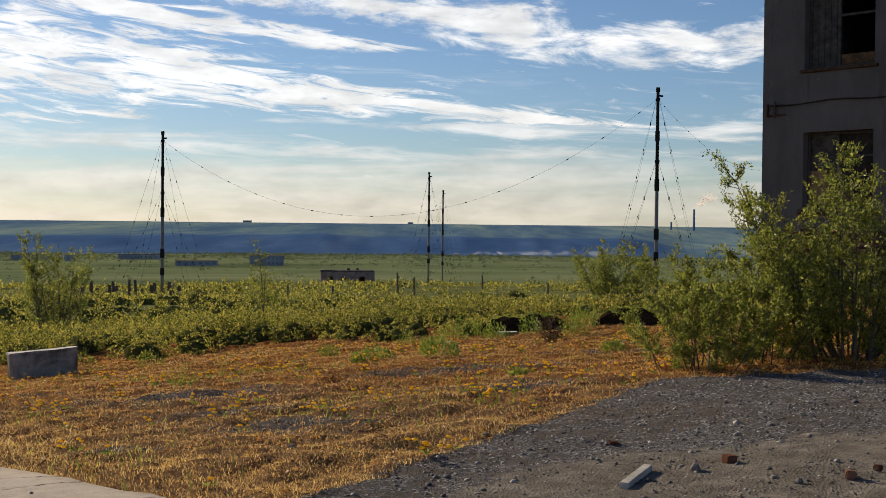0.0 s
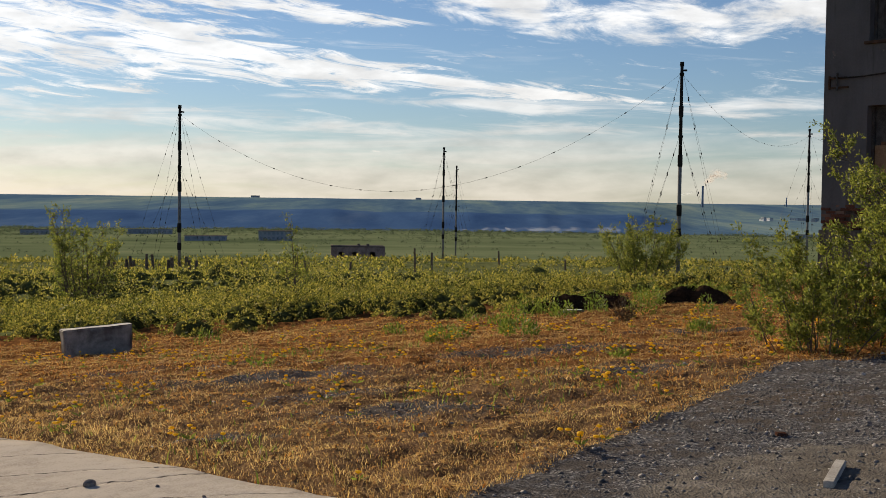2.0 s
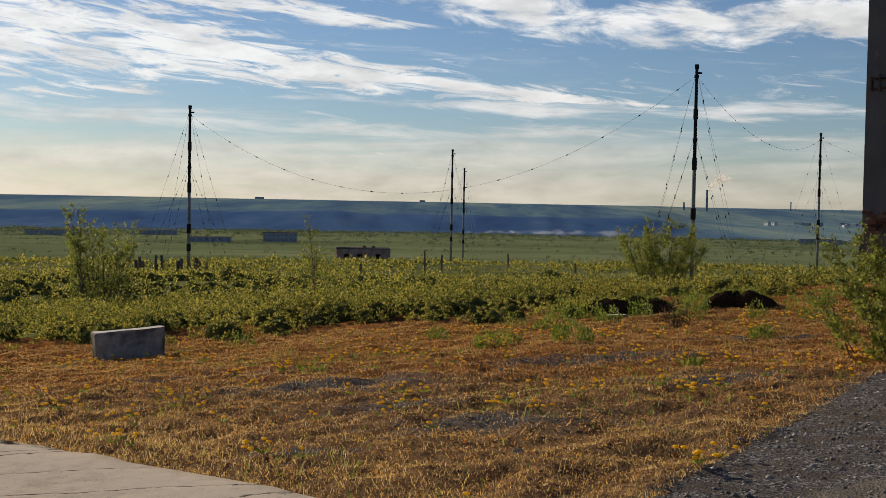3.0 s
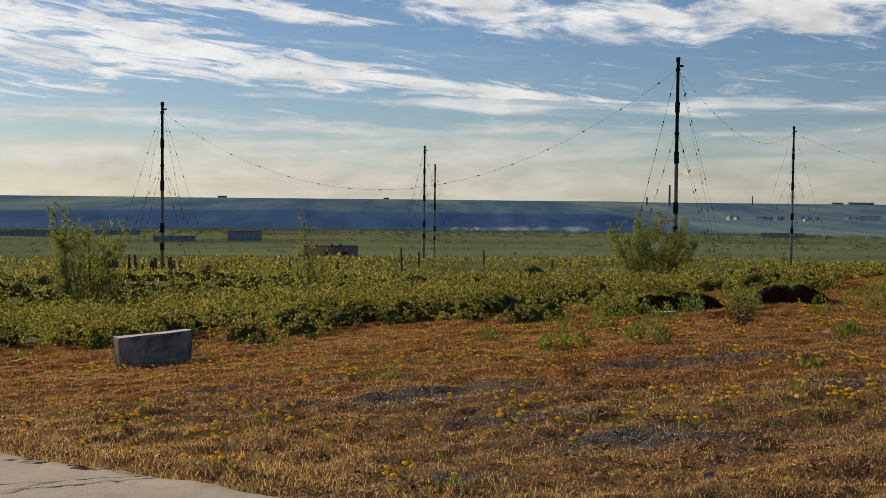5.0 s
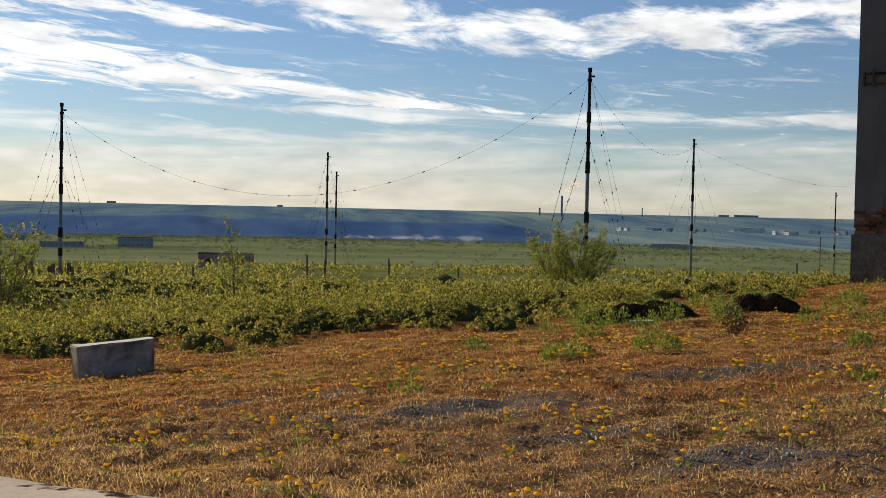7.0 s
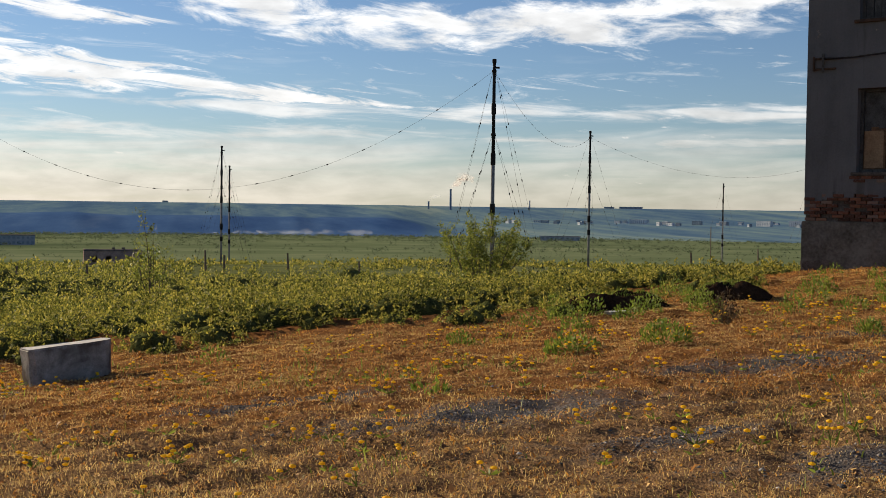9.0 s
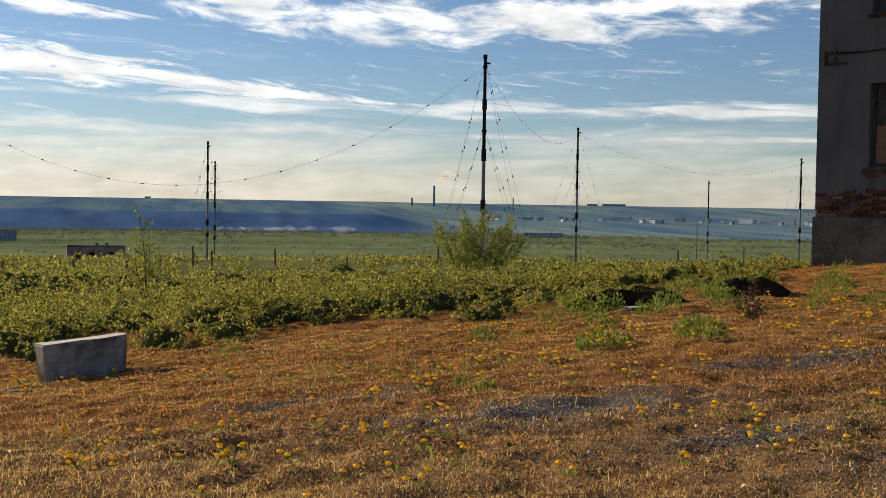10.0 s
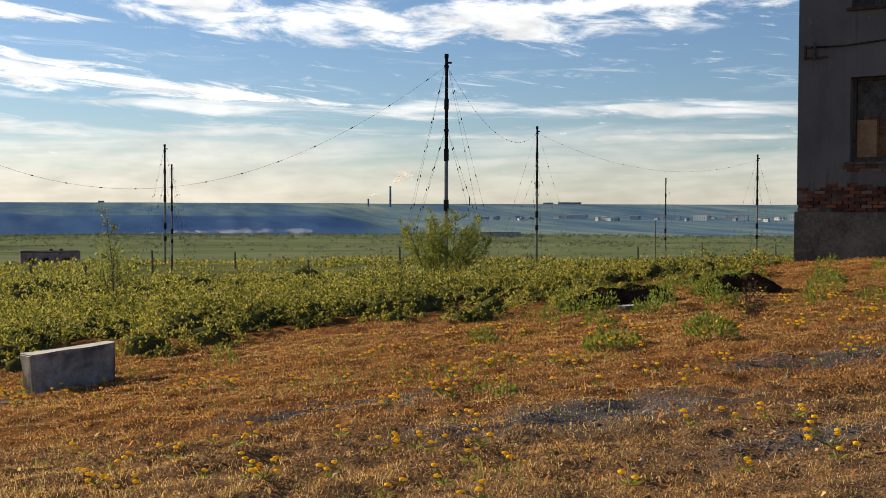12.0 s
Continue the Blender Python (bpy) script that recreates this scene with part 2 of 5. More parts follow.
def apron_concrete(n, pos):
    big, mid, fine = n.noise(0.7, pos, 4.0, 0.6), n.noise(6.0, pos, 5.0, 0.65), n.noise(60.0, pos, 4.0, 0.7)
    long = n.add("ShaderNodeMapping", {"Vector": pos, "Rotation": (0, 0, radians(-38)), "Scale": (0.16, 0.9, 1.0)}).outputs[0]
    warped = n.mix(0.12, long, n.noise(3.0, pos, 4.0, 0.6, out=1))
    gap = n.add("ShaderNodeTexVoronoi", {"Vector": warped, "Scale": 1.5}, feature="DISTANCE_TO_EDGE").outputs["Distance"]
    crack = n.math("SUBTRACT", 1.0, n.smooth(gap, 0.004, 0.018))
    f = n.math("ADD", n.math("MULTIPLY", big, 0.35), n.math("ADD", n.math("MULTIPLY", mid, 0.35), n.math("MULTIPLY", fine, 0.5)))
    c = n.ramp(f, (0.34, (0.17, 0.145, 0.12)), (0.48, (0.34, 0.30, 0.255)), (0.62, (0.48, 0.43, 0.37)))
    c = n.mix(n.math("MULTIPLY", crack, n.smooth(mid, 0.40, 0.60)), c, (0.035, 0.03, 0.025))
    h = n.math("SUBTRACT", n.math("ADD", n.math("MULTIPLY", fine, 0.5), mid), n.math("MULTIPLY", crack, 0.6))
    return {"Base Color": c, "Roughness": 0.9, "bump": (h, 0.8, 0.012)}


def block_concrete(n, pos):
    """Cast concrete: broad damp stains, fine grain, what faces up painted pale as if sunlit."""
    big, mid, fine = n.noise(1.4, pos, 3.0, 0.6), n.noise(7.0, pos, 5.0, 0.65), n.noise(45.0, pos, 4.0, 0.7)
    f = n.math("ADD", n.math("MULTIPLY", mid, 0.6), n.math("MULTIPLY", fine, 0.4))
    c = n.ramp(f, (0.36, (0.17, 0.16, 0.145)), (0.62, (0.36, 0.34, 0.31)))
    c = n.mix(n.math("MULTIPLY", n.smooth(big, 0.43, 0.57), 0.75), c, (0.065, 0.048, 0.038))
    # sunlight on the top is painted: upward faces mixed toward near-white
    up = n.add("ShaderNodeSeparateXYZ", {0: n.add("ShaderNodeNewGeometry").outputs["Normal"]}).outputs[2]
    c = n.mix(n.smooth(n.math("ADD", up, n.math("MULTIPLY", mid, 0.2)), 0.7, 1.0), c, (0.62, 0.59, 0.54))
    return {"Base Color": c, "Roughness": 0.92, "bump": (n.math("ADD", mid, fine), 0.6, 0.012)}


def old_plaster(n, pos):
    """Grey render with damp runs, blotches and bare flakes."""
    run = n.add("ShaderNodeMapping", {"Vector": pos, "Scale": (2.6, 2.6, 0.35)}).outputs[0]
    big, runs, fine, chip = n.noise(0.6, pos, 4.0, 0.6), n.noise(1.0, run, 5.0, 0.6), n.noise(22.0, pos, 4.0, 0.7), n.noise(1.7, pos, 7.0, 0.7)
    f = n.math("ADD", n.math("MULTIPLY", big, 0.5), n.math("ADD", n.math("MULTIPLY", runs, 0.3), n.math("MULTIPLY", fine, 0.2)))
    c = n.ramp(f, (0.36, (0.080, 0.077, 0.076)), (0.64, (0.148, 0.142, 0.141)))
    c = n.mix(n.math("MULTIPLY", n.smooth(runs, 0.56, 0.70), 0.55), c, (0.050, 0.046, 0.043))
    flake = n.smooth(chip, 0.655, 0.675)
    c = n.mix(flake, c, n.ramp(fine, (0.35, (0.12, 0.09, 0.075)), (0.65, (0.26, 0.23, 0.20))))
    return {"Base Color": c, "Roughness": 0.95, "bump": (n.math("SUBTRACT", n.math("MULTIPLY", fine, 0.4), flake), 0.5, 0.015)}


M = {
    "near": material("near_ground", near_ground),
    "heath": material("heath_ground", heath_ground),
    "plain": material("plain_ground", plain_ground),
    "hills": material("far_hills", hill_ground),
    "slab": material("apron_concrete", apron_concrete),
    "block": material("block_concrete", block_concrete),
    "plaster": material("weathered_plaster", old_plaster),
    "plinth": plain("plinth_render", (0.055, 0.048, 0.04), (0.165, 0.15, 0.128), 1.2, 0.95, 0.6, 0.02, grain=12.0),
    "mortar": plain("old_mortar", (0.05, 0.042, 0.036), (0.13, 0.11, 0.095), 6.0, 0.95, 0.6, 0.01),
    "board": plain("old_board", (0.06, 0.038, 0.024), (0.17, 0.105, 0.06), 3.0, 0.8, 0.3, 0.005),
    "tan": plain("tan_plywood", (0.17, 0.11, 0.065), (0.30, 0.20, 0.12), 3.0, 0.8, 0.2, 0.004),
    # indoor darkness put into the colour of floors and inner wall; shutter too
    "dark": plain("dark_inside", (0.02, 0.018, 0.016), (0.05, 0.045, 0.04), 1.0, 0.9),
    "frame": plain("grey_frame_paint", (0.035, 0.034, 0.032), (0.10, 0.097, 0.093), 5.0, 0.7),
    "iron": plain("rusty_iron", (0.04, 0.03, 0.025), (0.12, 0.07, 0.045), 9.0, 0.7, 0.3, 0.004, 0.4),
    "tube": plain("mast_tube", (0.10, 0.10, 0.10), (0.26, 0.255, 0.25), 1.2, 0.75),
    "sleeve": plain("mast_sleeve", (0.012, 0.012, 0.013), (0.035, 0.033, 0.032), 2.0, 0.6),
    "wire": plain("wire_steel", (0.05, 0.05, 0.05), (0.12, 0.12, 0.12), 4.0, 0.6, 0.0, 0.001, 0.3),
    "post": plain("grey_wood", (0.07, 0.055, 0.042), (0.17, 0.14, 0.11), 5.0, 0.9),
    "greywood": plain("bleached_wood", (0.30, 0.28, 0.25), (0.50, 0.47, 0.42), 8.0, 0.85),
    "earth": plain("dark_earth", (0.014, 0.010, 0.007), (0.058, 0.036, 0.022), 3.0, 0.97, 1.0, 0.06),
    "bark": plain("willow_bark", (0.05, 0.042, 0.032), (0.16, 0.14, 0.11), 12.0, 0.9),
    "stone": plain("grey_stone", (0.10, 0.095, 0.09), (0.28, 0.26, 0.25), 14.0, 0.9, 0.6, 0.01),
    "ruin": plain("ruin_brick", (0.17, 0.115, 0.10), (0.34, 0.25, 0.22), 0.6, 0.95),
    "roofing": plain("roofing_felt", (0.05, 0.045, 0.05), (0.12, 0.11, 0.11), 0.8, 0.9),
    # far buildings: distance haze put into the colours, paler and bluer
    "pale": plain("far_pale_wall", (0.36, 0.40, 0.45), (0.52, 0.55, 0.58), 0.05, 0.9),
    "grey": plain("far_grey_wall", (0.20, 0.24, 0.28), (0.32, 0.35, 0.38), 0.05, 0.9),
    "stack": plain("far_chimney", (0.10, 0.15, 0.24), (0.15, 0.20, 0.29), 0.05, 0.9),
    "glassless": plain("far_openings", (0.15, 0.19, 0.24), (0.22, 0.26, 0.31), 0.05, 0.6),
    "petal": leafy("dandelion_yellow", [(0.2, (0.88, 0.52, 0.013)), (0.8, (0.95, 0.67, 0.035))], 0.6, 0.5),
    "straw": leafy("straw_blades", [(0.2, (0.36, 0.21, 0.070)), (0.45, (0.66, 0.44, 0.15)), (0.65, (0.80, 0.60, 0.24)), (0.85, (0.48, 0.44, 0.10))], 0.6, 0.5),
    "rust": leafy("rust_blades", [(0.2, (0.16, 0.058, 0.018)), (0.42, (0.44, 0.18, 0.036)), (0.62, (0.62, 0.30, 0.06)), (0.85, (0.62, 0.42, 0.12))], 0.65, 0.4),
    "litter": leafy("leaf_litter", [(0.2, (0.06, 0.034, 0.020)), (0.4, (0.26, 0.14, 0.06)), (0.6, (0.48, 0.28, 0.10)), (0.8, (0.68, 0.48, 0.20))], 0.7, 0.25),
    "herb": leafy("herb_leaves", [(0.2, (0.06, 0.1, 0.018)), (0.5, (0.15, 0.2, 0.03)), (0.8, (0.3, 0.33, 0.055))], 0.5, 0.5),
    "shrub": leafy("shrub_leaves", [(0.26, (0.050, 0.066, 0.018)), (0.42, (0.140, 0.152, 0.030)), (0.56, (0.270, 0.258, 0.046)), (0.72, (0.46, 0.395, 0.08))], 0.6, 0.45, 0.8),
    # shade between the leaves, put in as a dark green-brown
    "core_shade": plain("bush_core_shade", (0.035, 0.040, 0.016), (0.12, 0.13, 0.040), 5.0, 0.95, 0.8, 0.05),
    "far_shrub": leafy("far_bush_leaves", [(0.3, (0.045, 0.070, 0.040)), (0.5, (0.085, 0.115, 0.058)), (0.7, (0.14, 0.165, 0.085))], 0.7, 0.3),
    "dead": leafy("withered_leaves", [(0.2, (0.03, 0.022, 0.014)), (0.6, (0.10, 0.065, 0.035)), (0.9, (0.14, 0.13, 0.04))], 0.7, 0.3),
    "willow": leafy("willow_leaves", [(0.2, (0.07, 0.095, 0.022)), (0.45, (0.155, 0.185, 0.036)), (0.65, (0.265, 0.28, 0.05)), (0.85, (0.42, 0.40, 0.1))], 0.42, 0.6),
}


def brick_material(n, pos):
    r = n.add("ShaderNodeObjectInfo").outputs["Random"]
    fine = n.noise(30.0, pos, 4.0, 0.7)
    c = n.ramp(r, (0.0, (0.045, 0.024, 0.018)), (0.4, (0.11, 0.048, 0.032)), (0.8, (0.20, 0.085, 0.05)), (1.0, (0.17, 0.125, 0.10)))
    c = n.mix(n.math("MULTIPLY", n.smooth(fine, 0.5, 0.7), 0.5), c, (0.20, 0.17, 0.15))
    return {"Base Color": c, "Roughness": 0.95, "bump": (fine, 0.6, 0.006)}


M["brick"] = material("old_brick", brick_material)

# ---- numbers and meshes ----
rng = np.random.default_rng(7)


def lattice(ix, iy, seed):
    h = (ix.astype(np.int64) * 374761393 + iy.astype(np.int64) * 668265263 + seed * 1442695041) & 0xFFFFFFFF
    h = ((h ^ (h >> 13)) * 1274126177) & 0xFFFFFFFF
    return ((h ^ (h >> 16)) & 0xFFFF) / 65535.0


def vnoise(x, y, seed=0):
    """Smooth value noise, 0 to 1."""
    ix, iy = np.floor(x), np.floor(y)
    fx, fy = x - ix, y - iy
    fx, fy = fx * fx * (3 - 2 * fx), fy * fy * (3 - 2 * fy)
    a, b = lattice(ix, iy, seed), lattice(ix + 1, iy, seed)
    c, d = lattice(ix, iy + 1, seed), lattice(ix + 1, iy + 1, seed)
    return (a + (b - a) * fx) * (1 - fy) + (c + (d - c) * fx) * fy


def fbm(x, y, seed=0, octaves=4):
    total, amp = 0.0, 0.5
    for k in range(octaves):
        total = total + amp * vnoise(x * 2.0**k, y * 2.0**k, seed + k)
        amp *= 0.5
    return total / (1 - 0.5**octaves)


def step(v, lo, hi):
    t = np.clip((v - lo) / (hi - lo), 0, 1)
    return t * t * (3 - 2 * t)


# ---- the lie of the land ----
PROFILE_R = [0, 8, 12, 16, 19, 23, 31, 40, 49, 70, 100, 120, 168, 190, 230, 280, 360, 450, 520, 900, 1800, 2300]
PROFILE_Z = [-0.11, -0.24, -0.30, -0.42, -0.56, -0.74, -1.0, -1.7, -2.3, -3.4, -4.9, -6.0, -7.0, -8.5, -11.1, -14.3, -18.3, -21.8, -23.2, -30.5, -47.0, -58.0]


def slab_side(x, y):
    """Metres beyond the edge of the concrete apron (negative: on it)."""
    return (x + 1.72) * 0.697 + (y - 8.38) * 0.717


def gravel_side(x, y):
    """Metres into the gravel (positive) from the rim of the dry grass."""
    return np.minimum(((x - 0.27) * 0.843 - (y - 10.1) * 0.539), (13.3 - y) * 0.8 + 0.05 * x)


def land(x, y):
    x, y = np.asarray(x, float), np.asarray(y, float)
    r = np.hypot(x, y)
    z = np.interp(r, PROFILE_R, PROFILE_Z)
    z = z + 0.068 * np.clip(x, -30, 14) * (1 - step(r, 24, 95))
    # the knoll that the house stands on
    z = z + 0.28 * np.exp(-(((x - 9.5) / 4.5) ** 2 + ((y - 29.0) / 4.0) ** 2))
    # a hollow round the block
    z = z - 0.10 * np.exp(-(((x + 7.6) / 4.0) ** 2 + ((y - 22.5) / 4.0) ** 2))
    # the far side of the valley
    az = np.degrees(np.arctan2(x, y))
    scarp = step(-az, -11.5, -8.5) * step(az, -75, -45) + 0.0
    wob = 40 * (fbm(az * 0.35 + 40, az * 0 + 3.3, 5, 4) - 0.5)
    bank = -58 + (25 + wob * 0.5) * step(r + wob * 6, 2420, 2980) + (33 - wob * 0.5 + 2.5 * fbm(az * 0.4, az * 0, 9)) * step(r, 3000, 4850)
    soft = -58 + 14 * step(r, 2600, 3500) + 43 * step(r, 3500, 4850)
    far = soft + (bank - soft) * scarp
    return np.where(r > 2300, far, z)


def rough_land(x, y):
    """The land with its small relief."""
    x, y = np.asarray(x, float), np.asarray(y, float)
    r = np.hypot(x, y)
    near = (1 - step(r, 40, 120)) * (0.15 + 0.85 * step(np.abs(slab_side(x, y)), 0.1, 0.7))
    z = land(x, y) + near * (0.10 * (fbm(x * 0.35, y * 0.35, 21) - 0.5) + 0.17 * (1 - step(gravel_side(x, y), -0.3, 0.6) * (y < 14)) * (fbm(x * 2.6, y * 3.4, 31, 4) - 0.5) + 0.02 * (fbm(x * 5, y * 5, 33, 3) - 0.5))
    z = z + step(r, 60, 200) * (1 - step(r, 1500, 2300)) * 1.6 * (fbm(x * 0.02, y * 0.02, 41, 4) - 0.5)
    side = slab_side(x, y)
    # the apron lies in a shallow bed, the turf stands a little proud of it
    on_slab = (side < 0.30) & ((x + 0.9) * -0.717 + (y - 7.43) * 0.697 > -1.35)
    bed = land(x, y) - 0.05
    z = np.where(on_slab, bed + (z + 0.018 - bed) * step(side, 0.06, 0.28), z + 0.018)
    return z


def height(x, y):
    return float(rough_land(np.array([x]), np.array([y]))[0])


def array_mesh(name, verts, faces, mats, index=None, smooth=False):
    """A mesh from an array of corners and an array of three- or four-cornered faces."""
    me = bpy.data.meshes.new(name)
    k = faces.shape[1]
    me.vertices.add(len(verts))
    me.vertices.foreach_set("co", np.ascontiguousarray(verts, np.float32).ravel())
    me.loops.add(faces.size)
    me.loops.foreach_set("vertex_index", np.ascontiguousarray(faces, np.int32).ravel())
    me.polygons.add(len(faces))
    me.polygons.foreach_set("loop_start", np.arange(0, faces.size, k, dtype=np.int32))
    me.polygons.foreach_set("loop_total", np.full(len(faces), k, np.int32))
    for m in mats:
        me.materials.append(m)
    if index is not None:
        me.polygons.foreach_set("material_index", np.ascontiguousarray(index, np.int32))
    if smooth:
        me.polygons.foreach_set("use_smooth", np.ones(len(faces), bool))
    me.update(calc_edges=True)
    return me


def part(name, bm, mat, parent=None, label="", smooth=False):
    """Links a bmesh as one mesh object, under a thing or a part."""
    me = bpy.data.meshes.new(name)
    bm.to_mesh(me)
    bm.free()
    me.materials.append(mat)
    if smooth:
        me.polygons.foreach_set("use_smooth", np.ones(len(me.polygons), bool))
    ob = new(name, me)
    if parent is not None:
        ob.parent = parent
    return tagged(ob, label)


def empty(name, x, y, z, turn=0.0):
    ob = new(name)
    ob.empty_display_size = 0.1
    ob.matrix_world = pose(x, y, z, 0, 0, turn)
    return ob


def box(lo, hi, bevel=0.0, bm=None):
    bm = bm or bmesh.new()
    size, mid = Vector(hi) - Vector(lo), (Vector(hi) + Vector(lo)) / 2
    got = bmesh.ops.create_cube(bm, size=1.0, matrix=Matrix.LocRotScale(mid, None, size))
    if bevel:
        edges = list({e for v in got["verts"] for e in v.link_edges})
        bmesh.ops.bevel(bm, geom=edges, offset=bevel, segments=2, affect="EDGES")
    return bm


def tube(points, radii, sides=8, bm=None):
    """A round tube along points, with a radius at each."""
    bm = bm or bmesh.new()
    points = [Vector(p) for p in points]
    rings = []
    for i, p in enumerate(points):
        way = (points[min(i + 1, len(points) - 1)] - points[max(i - 1, 0)]).normalized()
        across = way.orthogonal().normalized() if abs(way.z) < 0.95 else Vector((1, 0, 0))
        across = (across - way * across.dot(way)).normalized()
        other = way.cross(across)
        r = radii[i] if hasattr(radii, "__len__") else radii
        rings.append([bm.verts.new(p + (across * math.cos(a) + other * math.sin(a)) * r) for a in np.linspace(0, 2 * math.pi, sides, endpoint=False)])
    for a, b in zip(rings, rings[1:]):
        for k in range(sides):
            bm.faces.new((a[k], a[(k + 1) % sides], b[(k + 1) % sides], b[k]))
    bm.faces.new(rings[0][::-1])
    bm.faces.new(rings[-1])
    return bm


def lump(radius, squash, seed, subdiv=2, jag=0.25):
    """An uneven stone."""
    bm = bmesh.new()
    bmesh.ops.create_icosphere(bm, subdivisions=subdiv, radius=1.0)
    for v in bm.verts:
        k = 1 + jag * noise.noise(v.co * 1.3 + Vector((seed * 3.1, 0, seed))) + 0.3 * jag * noise.noise(v.co * 4 + Vector((seed, 5, 0)))
        v.co = Vector((v.co.x * radius[0], v.co.y * radius[1], v.co.z * radius[2])) * k
        if v.co.z < -squash * radius[2]:
            v.co.z = -squash * radius[2]
    bmesh.ops.translate(bm, verts=bm.verts, vec=(0, 0, squash * radius[2]))
    return bm


# ---- ground ----


def build_ground():
    cx, cy = -3.0, 3.0
    rings = np.concatenate([np.arange(0.5, 3.5, 0.5), np.arange(3.5, 24, 0.13), np.geomspace(24, 120, 130)[1:], np.geomspace(120, 4950, 190)[1:]])
    front = np.arange(-38, 46.01, 0.37)
    angles = np.radians(np.concatenate([front, np.arange(56, 314, 4.0)]))
    a, r = np.meshgrid(angles, rings)
    x, y = cx + np.sin(a) * r, cy + np.cos(a) * r
    z = rough_land(x, y)
    n_r, n_a = x.shape
    verts = np.stack([x, y, z], -1).reshape(-1, 3)
    verts = np.concatenate([verts, [[cx, cy, float(rough_land(cx, cy))]]])
    i, j = np.meshgrid(np.arange(n_r - 1), np.arange(n_a), indexing="ij")
    k = (j + 1) % n_a
    faces = np.stack([i * n_a + j, (i + 1) * n_a + j, (i + 1) * n_a + k, i * n_a + k], -1).reshape(-1, 4)[:, ::-1]
    mid = verts[faces].mean(1)
    rad = np.hypot(mid[:, 0], mid[:, 1])
    turf = shrub_side(mid[:, 0], mid[:, 1]) < 5.0
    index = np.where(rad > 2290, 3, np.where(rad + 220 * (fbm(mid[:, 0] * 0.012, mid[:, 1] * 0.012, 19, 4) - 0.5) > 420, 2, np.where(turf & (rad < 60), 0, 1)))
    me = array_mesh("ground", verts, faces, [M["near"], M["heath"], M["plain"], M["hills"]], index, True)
    hub = len(verts) - 1
    bm = bmesh.new()
    bm.from_mesh(me)
    bm.verts.ensure_lookup_table()
    for q in range(n_a):
        bm.faces.new((bm.verts[hub], bm.verts[(q + 1) % n_a], bm.verts[q])).smooth = True
    bm.to_mesh(me)
    bm.free()
    vx, vy = verts[:, 0], verts[:, 1]
    vr = np.hypot(vx, vy)
    zone = np.zeros((len(verts), 4))
    zone[:, 3] = 1
    gs = gravel_side(vx, vy)
    bare = np.zeros(len(verts))
    for px, py, ax, ay in BARE:
        bare = np.maximum(bare, 1 - np.hypot((vx - px) / ax, (vy - py) / ay))
    zone[:, 0] = np.clip(np.maximum(0.5 + gs * 1.6, bare * 0.70), 0, 1)
    off = (slab_side(vx, vy) < -0.30) & (vr < 60)
    zone[off, 0] = 1
    zone[:, 1] = np.clip(step(vy + 0.25 * vx, 11.5, 16.5) * 0.75 + 0.2 * fbm(vx * 0.4, vy * 0.4, 77), 0, 1)
    zone[:, 2] = np.clip(step(gs, 0.3, 1.6) * (1 - step(vy - 0.1 * vx, 8.2, 9.8)), 0, 1)
    zone[off, 2] = np.maximum(zone[off, 2], step(-slab_side(vx, vy), 0.6, 1.8)[off])
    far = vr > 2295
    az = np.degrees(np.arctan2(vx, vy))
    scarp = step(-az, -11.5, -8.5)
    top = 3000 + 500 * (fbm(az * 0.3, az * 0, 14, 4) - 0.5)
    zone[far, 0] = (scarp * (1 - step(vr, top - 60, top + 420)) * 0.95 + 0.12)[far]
    zone[far, 1:3] = 0
    at = me.attributes.new("zone", "FLOAT_COLOR", "POINT")
    at.data.foreach_set("color", zone.astype(np.float32).ravel())
    return tagged(new("ground", me), "tundra ground of dry rust-brown turf, gravel and green heath", "ground", kind="structure")


BARE = [(-1.2, 11.6, 2.6, 1.1), (-2.9, 10.6, 0.9, 0.5), (-3.2, 14.6, 4.2, 1.9), (0.9, 13.6, 2.4, 1.3), (0.4, 16.2, 4.6, 1.6), (-4.6, 16.6, 3.4, 1.3), (-2.2, 12.9, 2.2, 0.8), (2.6, 18.4, 3.0, 1.2)]


def shrub_side(x, y):
    """Metres into the green scrub (positive) from the rim of the dry turf."""
    x, y = np.asarray(x, float), np.asarray(y, float)
    rim = np.interp(x, [-30, -12, -8, -3, 0.5, 3, 6, 9, 14, 30], [22.0, 23.5, 25.0, 24.5, 25.0, 26.6, 27.8, 31.8, 36.0, 38.0])
    return y - rim - 1.6 * (fbm(x * 0.5, y * 0.5, 55, 3) - 0.5)


ground = build_ground()


